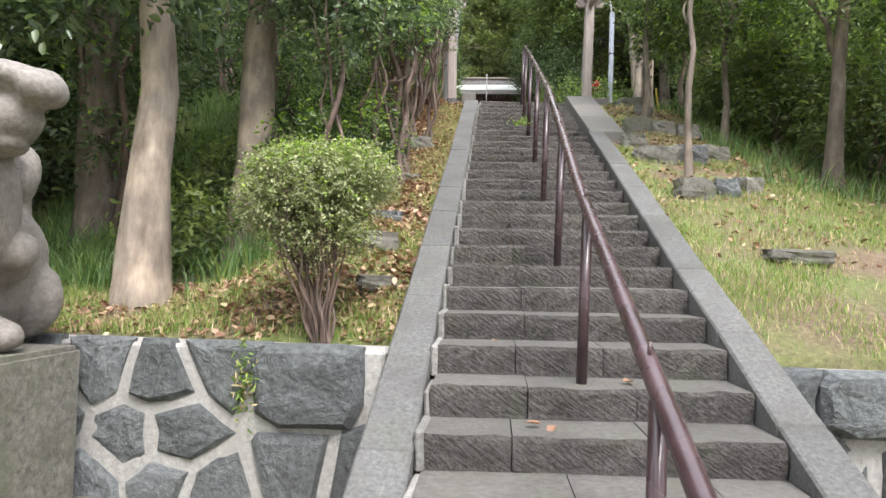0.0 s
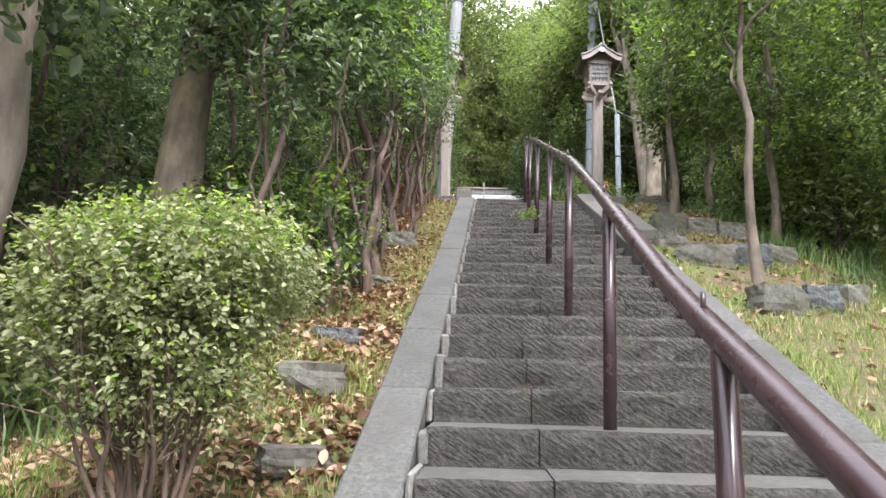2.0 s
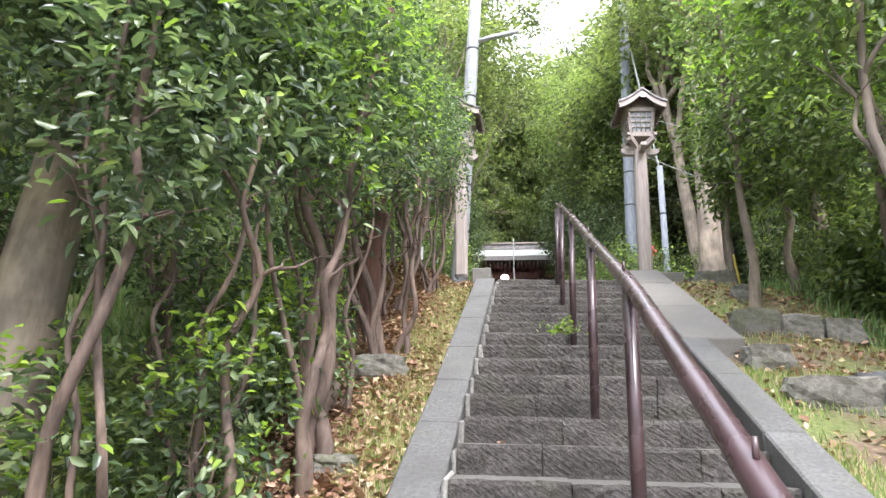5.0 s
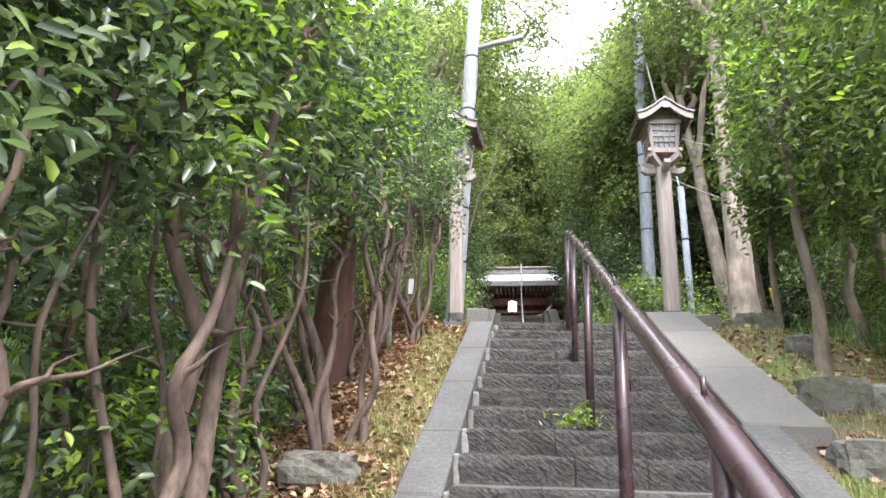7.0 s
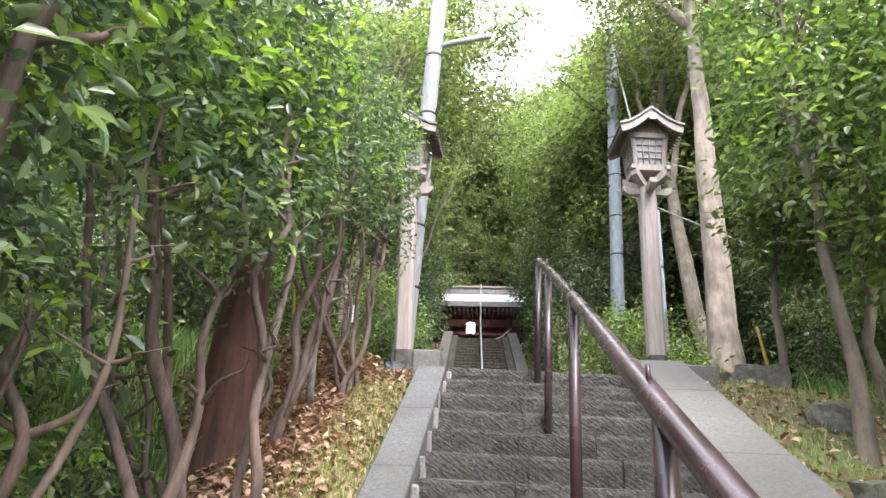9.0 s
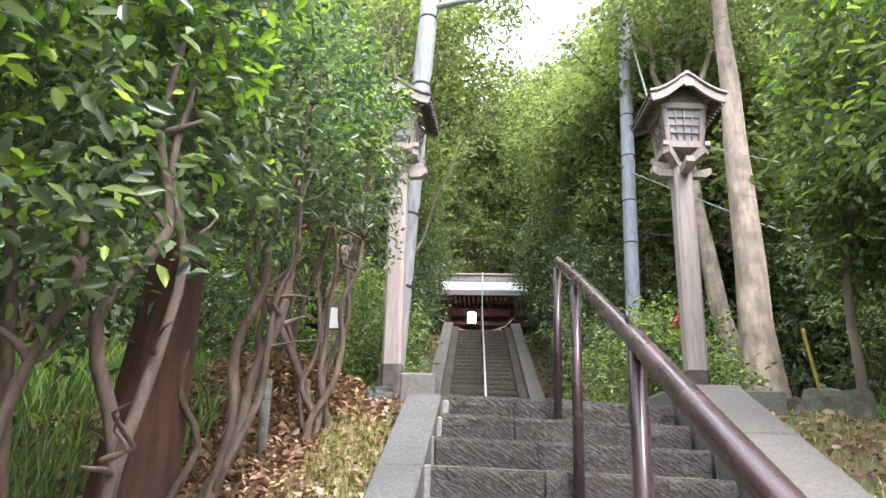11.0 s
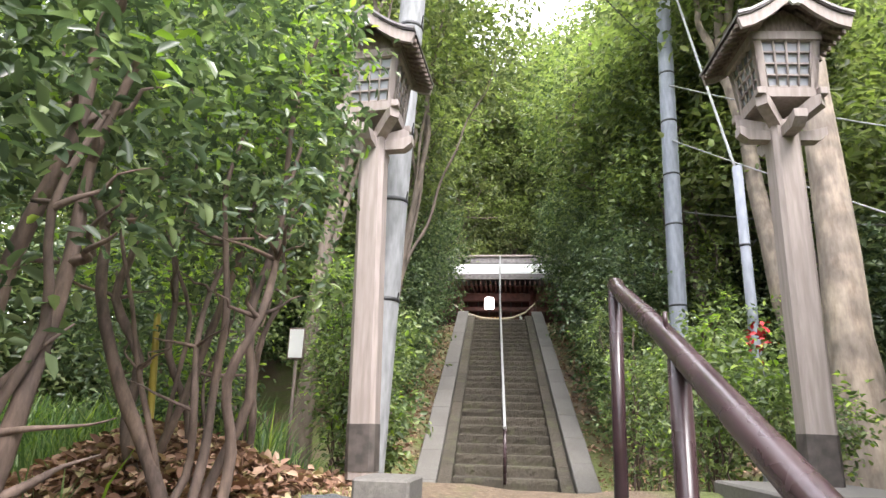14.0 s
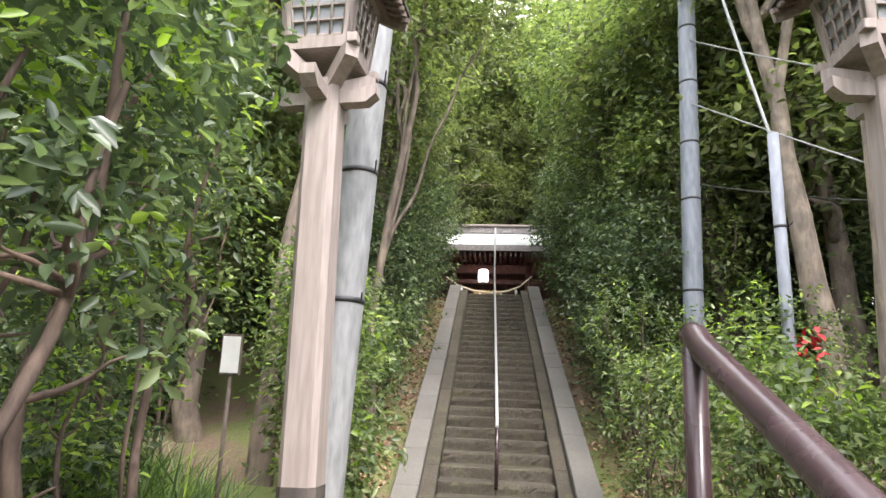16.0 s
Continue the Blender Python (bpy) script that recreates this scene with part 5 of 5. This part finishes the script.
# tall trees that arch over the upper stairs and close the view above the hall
# LEAF_SUN in these crowns paints sunlight into the colour.
for i, (x, y, h, r0, lx, bl, mats, paler) in enumerate((
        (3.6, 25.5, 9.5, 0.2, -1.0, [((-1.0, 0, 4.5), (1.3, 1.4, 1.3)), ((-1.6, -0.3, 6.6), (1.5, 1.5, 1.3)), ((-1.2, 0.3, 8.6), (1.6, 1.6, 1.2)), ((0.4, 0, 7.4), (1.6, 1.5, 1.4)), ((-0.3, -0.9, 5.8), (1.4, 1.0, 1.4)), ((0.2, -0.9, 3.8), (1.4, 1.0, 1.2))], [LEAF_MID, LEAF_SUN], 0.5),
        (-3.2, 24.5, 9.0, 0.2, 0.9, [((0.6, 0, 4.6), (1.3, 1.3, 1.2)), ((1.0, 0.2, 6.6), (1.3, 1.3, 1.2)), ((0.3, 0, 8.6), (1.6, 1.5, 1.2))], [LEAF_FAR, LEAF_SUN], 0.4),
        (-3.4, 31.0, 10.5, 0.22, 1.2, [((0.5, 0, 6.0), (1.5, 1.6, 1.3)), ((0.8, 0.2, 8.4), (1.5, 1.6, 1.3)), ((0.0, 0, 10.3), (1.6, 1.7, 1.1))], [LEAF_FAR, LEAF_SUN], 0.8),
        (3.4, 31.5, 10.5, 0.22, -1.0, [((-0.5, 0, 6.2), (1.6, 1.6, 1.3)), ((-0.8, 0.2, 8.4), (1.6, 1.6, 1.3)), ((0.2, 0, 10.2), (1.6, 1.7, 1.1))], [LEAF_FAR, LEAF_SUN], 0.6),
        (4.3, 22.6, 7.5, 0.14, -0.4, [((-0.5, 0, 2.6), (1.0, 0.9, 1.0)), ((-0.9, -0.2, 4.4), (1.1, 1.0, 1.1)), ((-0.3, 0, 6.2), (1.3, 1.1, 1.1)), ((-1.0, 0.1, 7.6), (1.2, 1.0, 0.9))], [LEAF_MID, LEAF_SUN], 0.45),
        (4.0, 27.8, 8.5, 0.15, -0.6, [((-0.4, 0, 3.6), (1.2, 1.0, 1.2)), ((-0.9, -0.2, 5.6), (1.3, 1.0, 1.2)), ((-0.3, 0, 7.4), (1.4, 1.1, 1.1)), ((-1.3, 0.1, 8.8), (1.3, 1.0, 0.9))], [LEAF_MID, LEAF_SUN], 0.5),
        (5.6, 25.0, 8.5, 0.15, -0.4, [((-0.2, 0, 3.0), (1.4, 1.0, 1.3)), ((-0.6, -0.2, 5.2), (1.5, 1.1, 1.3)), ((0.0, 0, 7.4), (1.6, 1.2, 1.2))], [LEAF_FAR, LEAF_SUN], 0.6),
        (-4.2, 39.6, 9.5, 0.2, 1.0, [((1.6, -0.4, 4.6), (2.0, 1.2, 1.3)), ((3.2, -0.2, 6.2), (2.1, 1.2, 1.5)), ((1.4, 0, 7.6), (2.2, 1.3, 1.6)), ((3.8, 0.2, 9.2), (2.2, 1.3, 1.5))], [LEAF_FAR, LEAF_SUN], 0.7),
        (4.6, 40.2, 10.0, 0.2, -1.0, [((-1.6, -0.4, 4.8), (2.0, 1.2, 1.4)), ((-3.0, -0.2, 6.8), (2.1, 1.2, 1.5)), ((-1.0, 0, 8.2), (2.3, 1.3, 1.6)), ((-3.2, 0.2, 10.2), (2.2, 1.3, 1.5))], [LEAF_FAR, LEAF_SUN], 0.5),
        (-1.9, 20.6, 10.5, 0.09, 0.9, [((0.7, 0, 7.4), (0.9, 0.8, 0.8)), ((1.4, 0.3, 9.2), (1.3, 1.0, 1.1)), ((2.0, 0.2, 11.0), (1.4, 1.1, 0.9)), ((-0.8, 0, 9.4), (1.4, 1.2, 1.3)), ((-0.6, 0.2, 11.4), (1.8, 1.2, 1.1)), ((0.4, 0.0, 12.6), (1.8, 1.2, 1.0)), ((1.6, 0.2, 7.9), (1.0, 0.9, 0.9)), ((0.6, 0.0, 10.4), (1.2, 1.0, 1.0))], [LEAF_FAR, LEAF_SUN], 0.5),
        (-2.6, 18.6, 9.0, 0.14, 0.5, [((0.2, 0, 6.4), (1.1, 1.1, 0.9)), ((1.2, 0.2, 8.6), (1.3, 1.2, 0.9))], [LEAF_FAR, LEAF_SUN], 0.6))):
    tree(beside(x, y), h, r0, (lx, 0.2, 0), bl, 110 * len(bl) + 60, 13, 0.14, 170 + i, "tall evergreen arching over the upper stairs", "trees of the upper stairs", mats, BARK_GREY, 8, 0.12, 0.35, 0.27, paler)


def wood():
    """Tall woodland trees, built three times and repeated."""
    kinds = []
    for i, (h, w, mats, paler) in enumerate(((11, 2.4, [LEAF_FAR, LEAF_SUN], 0.35), (12.5, 2.8, [LEAF_DARK, LEAF_FAR], 0.5), (10, 2.2, [LEAF_FAR, LEAF_SUN], 0.8))):
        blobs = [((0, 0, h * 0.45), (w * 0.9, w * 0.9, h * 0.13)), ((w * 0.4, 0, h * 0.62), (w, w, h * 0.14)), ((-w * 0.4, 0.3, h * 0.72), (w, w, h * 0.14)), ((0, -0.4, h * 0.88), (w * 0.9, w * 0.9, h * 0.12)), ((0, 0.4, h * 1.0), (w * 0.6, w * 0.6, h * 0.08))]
        kinds.append(tree((0, 0, 0), h, 0.2, (0.3, 0.2, 0), blobs, 1500, 12, 0.19, 150 + i, "tall woodland tree with a broad leafy crown", "woodland trees", mats, BARK_GREY, 9, 0.15, 0.3, 0.33, paler, "woodland_tree"))
    r = random.Random(12)
    spots = []
    for y in range(10, 60, 4):
        for s in (-1, 1):
            for d in (1, 2, 3) if y < 21 else (0, 1, 2):
                x = s * (7.2 + d * 4.3 + (0 if y < 22 else -1.8)) + 0.4 + r.uniform(-1.2, 1.2)
                spots.append((x, y + r.uniform(-1.5, 1.5)))
    spots += [(-9.5, 4.0), (-9.0, 8.0), (10.2, 6.6), (11, 3), (-2.6, 41.5), (3.2, 42), (0.3, 44.5), (-5, 45), (6, 46), (1.5, 49), (-2, 50), (-8, 42), (8.5, 43), (-5.5, 40), (6, 41), (-4.3, 26), (5.2, 24), (-4.6, 30.5), (5.2, 30), (-9, -4), (9, -5), (-12, -12), (12, -11), (-5, -16), (4, -17), (0, -20)]
    done = [False] * 3
    # Past y 39 only kinds with painted sunlit leaves are used.
    for i, (x, y) in enumerate(spots):
        # Sunlight painted by choice: rightward trees past y 20 all get the LEAF_SUN-rich kind.
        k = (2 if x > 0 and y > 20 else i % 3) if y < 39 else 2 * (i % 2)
        s = r.uniform(0.8, 1.2) * (1.55 if y > 39 else 1.0)
        m = Matrix.Translation((x, y, ground_z(x, y) - 0.1)) @ pose(0, 0, 0, r.uniform(-4, 4), r.uniform(-4, 4), r.uniform(0, 360)) @ Matrix.Diagonal((s, s, s * r.uniform(0.9, 1.15), 1))
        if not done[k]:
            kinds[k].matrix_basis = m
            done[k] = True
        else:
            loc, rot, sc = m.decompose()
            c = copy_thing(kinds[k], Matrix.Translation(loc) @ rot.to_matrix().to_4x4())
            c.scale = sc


wood()


def thicket():
    """Dense undergrowth that closes the wood on both sides."""
    first = shrub((-7.4, 4.5, ground_z(-7.4, 4.5) - 0.1), 5, 3.4, 1.4, [((0, 0, 0.9), (1.5, 1.4, 0.9)), ((0.3, 0.2, 2.2), (1.5, 1.5, 1.0)), ((-0.3, -0.1, 3.3), (1.2, 1.2, 0.8))], 620, 12, 0.15, 200, "dense shaded undergrowth at the edge of the wood", "undergrowth", 0.3, 0.04, [LEAF_DARK, LEAF_FAR], 0.24)
    r = random.Random(31)
    for y in np.arange(2.5, 34, 2.3):
        for x in (-7.6, -10.0, 8.0, 10.5):
            if x == -7.6 and y < 4:
                continue
            px, py = x + r.uniform(-0.7, 0.7) + (0.8 if y > 20 and x < 0 else -1.2 if y > 20 else 0), y + r.uniform(-0.6, 0.6)
            copy_thing(first, Matrix.Translation((px, py, ground_z(px, py) - 0.1)) @ pose(0, 0, 0, 0, 0, r.uniform(0, 360)))
    for x in np.arange(-9, 10, 2.4):
        copy_thing(first, Matrix.Translation((x, 44 + r.uniform(-1, 1), 9.2)) @ pose(0, 0, 0, 0, 0, r.uniform(0, 360)))
        copy_thing(first, Matrix.Translation((x * 1.6, -14 + r.uniform(-1, 1), -0.1)) @ pose(0, 0, 0, 0, 0, r.uniform(0, 360)))


thicket()

# ---- small things beside the way ----


def small_things():
    tagged(part("marker_post", tube([(-1.02, 11.65, 4.3), (-1.03, 11.60, 5.02)], 0.032, 12), PLINTH), "short grey pipe post in the leaf litter", "post")
    top = empty("notice_board", (-1.52, 15.0, 5.0), "small white notice in a dark frame on a stake", "notice")
    part("stake", tube([(0, 0.02, -0.2), (0, 0.02, 1.06)], 0.016, 8), TIMBER_DARK, top)
    part("frame", box(-0.075, 0.075, -0.012, 0.012, 1.02, 1.30, 0.004), TIMBER_DARK, top)
    part("sheet", box(-0.063, 0.063, -0.018, -0.0125, 1.035, 1.285), WHITE, top)
    wire("cable_sleeve", (4.44, 16.0, 5.5), (4.33, 16.0, 6.35), 0.0, 0.022, YELLOW, "yellow plastic sleeve on a stay wire")
    wire("cable_sleeve", (-1.72, 13.2, 5.3), (-1.85, 13.3, 6.1), 0.0, 0.022, YELLOW, "thin yellow sleeve on a stay wire")
    for i, (x, y, z) in enumerate(((2.84, 16.2, 6.34), (2.86, 16.25, 6.52))):
        c = np.array([(x, y, z)]) + rng.normal(size=(18, 3)) * (0.055, 0.04, 0.045)
        ob = leaves("red_flower_spray", c, 0.085, [RED], None, slim=0.5)
        tagged(ob, "spray of scarlet petals among green leaves", "flower", "scarlet sprays", kind="stuff")
    c = np.array([(0.72, 8.82, 3.66)]) + np.abs(rng.normal(size=(130, 3))) * (0.0, 0.0, 0.05) + rng.normal(size=(130, 3)) * (0.055, 0.02, 0.0)
    tagged(leaves("weed_tuft", c, 0.045, [LEAF_NEW, LEAF_BOX], None, np.full(130, 0.5), slim=0.4), "pale green weed growing from a step joint", "weed", kind="stuff")
    c = np.array([(-1.17, 3.88, 0.86)]) + rng.normal(size=(160, 3)) * (0.035, 0.03, 0.13)
    tagged(leaves("weed_tuft", c, 0.05, [GRASS, STRAW], None, np.full(160, 0.25), slim=0.25, up=0.4), "green weed hanging from a wall joint", "weed", kind="stuff")
    for k, x in ((1, 0.62), (2, 1.15), (3, 0.4), (7, 0.5), (9, 1.1), (13, 0.3), (0, 1.3), (1, 0.68)):
        y, z = 3.1 + GOING * (k - 1) + 0.2, 0.79 + RISE * (k - 1) + 0.012
        ob = leaves("fallen_leaf", np.array([(x, y, z)]), 0.075, [LEAF_DRY], None, up=3.0, slim=0.6)
        tagged(ob, "single dry fallen leaf on a step", "leaf", "fallen leaves on the steps")


small_things()

# ---- litter, grass and stones on the banks ----


def scatter(n, x0, x1, y0, y1, dense=None):
    out = []
    while len(out) < n:
        x, y = random.uniform(x0, x1), random.uniform(y0, y1)
        if dense is None or random.random() < dense(x, y):
            out.append((x, y, ground_z(x, y) + 0.012))
    return np.array(out)


def near_left(x, y):
    return math.exp(-((x + 0.75) / 0.75) ** 2) * (0.35 + 0.65 * sm(4.6, 6.5, y)) * (0.5 + 0.5 * noise.noise((x * 2, y * 2, 0)) + 0.25)


def litter(name, pts, size, label):
    ob = leaves(name, pts + rng.normal(size=pts.shape) * (0, 0, 0.012) + (0, 0, 0.01), size, [LEAF_DRY, STRAW], None, np.full(len(pts), 0.14), up=1.2, slim=0.6, fold=0.22)
    tagged(ob, label, "dead leaves", kind="stuff")


litter("leaf_litter", scatter(17000, -2.6, -0.28, 4.3, 13.6, near_left), 0.062, "drift of brown dead leaves beside the kerb")
litter("leaf_litter", scatter(2200, -3.2, -0.3, 4.2, 6.2), 0.07, "scattered brown leaves on the grass above the wall")
litter("leaf_litter", scatter(6000, -3.2, -0.6, 10.5, 14.2), 0.066, "drift of brown dead leaves under the shrubs")
heap = scatter(9500, -3.0, -0.75, 11.9, 14.3, lambda x, y: math.exp(-((x + 1.65) / 0.85) ** 2 - ((y - 13.0) / 0.8) ** 2))
heap[:, 2] += 0.42 * np.exp(-((heap[:, 0] + 1.65) / 0.8) ** 2 - ((heap[:, 1] - 13.0) / 0.75) ** 2) * rng.uniform(0.3, 1.0, len(heap)) ** 0.5
litter("leaf_heap", heap, 0.068, "loose heap of reddish-brown dead leaves under the shrubs")
litter("leaf_litter", scatter(5000, -3.0, -0.7, 13.8, 16.6), 0.066, "reddish-brown dead leaves round the lantern post")
litter("leaf_litter", scatter(2500, 1.9, 4.5, 14.5, 20), 0.085, "brown dead leaves under the shrubs by the landing")
litter("leaf_litter", scatter(8000, 2.0, 5.5, 5.5, 21, lambda x, y: 0.3 + 0.7 * sm(7, 10, y)), 0.07, "scatter of brown dead leaves on the bank")
litter("leaf_litter", scatter(1600, -2.3, -1.3, 19.5, 31), 0.09, "dead leaves beside the upper stairs")
litter("leaf_litter", scatter(1600, 1.5, 2.6, 19.5, 31), 0.09, "dead leaves beside the upper stairs")


def blades(name, pts, height, width, mats, share, label):
    n = len(pts)
    a = rng.uniform(0, 2 * np.pi, n)
    side = np.stack([np.cos(a), np.sin(a), np.zeros(n)], 1)
    h = height * rng.uniform(0.4, 1.3, n)[:, None]
    bend = np.stack([rng.normal(size=n), rng.normal(size=n), np.zeros(n)], 1) * h * 0.35
    w = side * width * 0.5
    up = np.array([0, 0, 1.0])
    v = np.stack([pts - w, pts + w, pts + up * h * 0.6 + bend * 0.4 + w * 0.7, pts + up * h * 0.6 + bend * 0.4 - w * 0.7, pts + up * h * 0.95 + bend + w * 0.1, pts + up * h * 0.95 + bend - w * 0.1], 1)
    base = (np.arange(n) * 6)[:, None]
    q = np.concatenate([base + np.array([0, 1, 2, 3]), base + np.array([3, 2, 4, 5])], 1).reshape(-1, 4)
    ob = raw_mesh(name, v.reshape(-1, 3), q, mats, np.repeat((rng.random(n) < share).astype(np.int32), 2))
    tagged(ob, label, "grass", kind="stuff")


patchy = lambda x, y: max(0.03, 0.45 + 1.5 * noise.noise((x * 1.3, y * 1.3, 5)))
blades("grass", scatter(26000, -5.5, -0.29, 4.2, 7.0, patchy), 0.085, 0.006, [GRASS, STRAW], 0.3, "short green grass mixed with dry straw above the wall")
blades("grass", scatter(9000, -0.75, -0.28, 6.5, 13.2, patchy), 0.075, 0.005, [GRASS, STRAW], 0.5, "thin grass along the kerb")
blades("grass", scatter(42000, 1.98, 6.5, 4.2, 9.2, patchy), 0.06, 0.006, [GRASS, STRAW], 0.32, "sunny short grass on the bank beside the stairs")
blades("grass", scatter(9000, 2.3, 5.0, 9.0, 14.0, patchy), 0.06, 0.006, [GRASS, STRAW], 0.5, "thin grass among leaves on the bank")
blades("bamboo_grass", scatter(13000, -6, -1.5, 5.6, 15, patchy), 0.42, 0.016, [BAMBOO, GRASS], 0.2, "bamboo grass in the shade of the wood")
blades("bamboo_grass", scatter(4500, -3.8, -1.4, 10.2, 15.6, lambda x, y: 1.0 if y > 14.1 or x < -2.8 else 0.03), 0.5, 0.02, [BAMBOO, LEAF_NEW], 0.25, "tall bright bamboo grass behind the shrubs")
blades("bamboo_grass", scatter(7000, 3.6, 9, 8.0, 17, patchy), 0.3, 0.015, [BAMBOO, GRASS], 0.2, "bamboo grass under the trees")


def rock(at, size, turn, seed, mat, label):
    bm = bmesh.new()
    bmesh.ops.create_cube(bm, size=1)
    bmesh.ops.subdivide_edges(bm, edges=bm.edges[:], cuts=4, use_grid_fill=True)
    for v in bm.verts:
        p = v.co.copy()
        v.co = p.lerp(p.normalized() * 0.62, 0.30)
        v.co += p.normalized() * (0.16 * noise.noise(p * 2.1 + Vector((seed * 3.1, 0, 0))) + 0.06 * noise.noise(p * 6 + Vector((0, seed * 1.7, 0))))
        v.co = Vector((v.co.x * size[0], v.co.y * size[1], v.co.z * size[2]))
    ob = part("rock", bm, mat)
    ob.matrix_world = pose(at[0], at[1], ground_z(at[0], at[1]) + size[2] * 0.22, 0, 0, turn)
    tagged(ob, label, "rock", "rocks on the banks")


for i, (x, y, s, t) in enumerate(((-0.66, 5.62, (0.36, 0.26, 0.2), 10), (-0.72, 6.35, (0.34, 0.22, 0.12), -20), (-0.75, 9.0, (0.42, 0.3, 0.2), 5), (-0.55, 4.95, (0.3, 0.2, 0.12), 30), (-0.5, 12.75, (0.22, 0.2, 0.16), 0), (-0.7, 7.6, (0.26, 0.2, 0.1), 40),
                                  (2.55, 7.2, (0.40, 0.28, 0.26), 15), (2.95, 7.3, (0.24, 0.2, 0.24), -10), (3.25, 7.5, (0.26, 0.24, 0.22), 25), (2.5, 8.6, (0.55, 0.25, 0.26), -8), (2.95, 8.75, (0.45, 0.25, 0.3), 4), (3.35, 9.0, (0.4, 0.25, 0.24), 12),
                                  (2.35, 9.3, (0.34, 0.26, 0.24), 0), (2.85, 13.0, (0.26, 0.22, 0.2), 8), (2.9, 5.6, (0.5, 0.25, 0.12), 5), (3.0, 11.6, (0.3, 0.24, 0.24), 0), (2.58, 10.2, (0.42, 0.26, 0.30), 4), (3.0, 10.25, (0.40, 0.24, 0.26), -5), (3.4, 10.35, (0.38, 0.26, 0.28), 8), (3.05, 12.9, (0.42, 0.3, 0.34), 20))):
    rock((x, y), s, t, i, FIELD if i % 3 == 1 and i < 12 else PLINTH, "rough grey rock half sunk in the bank")
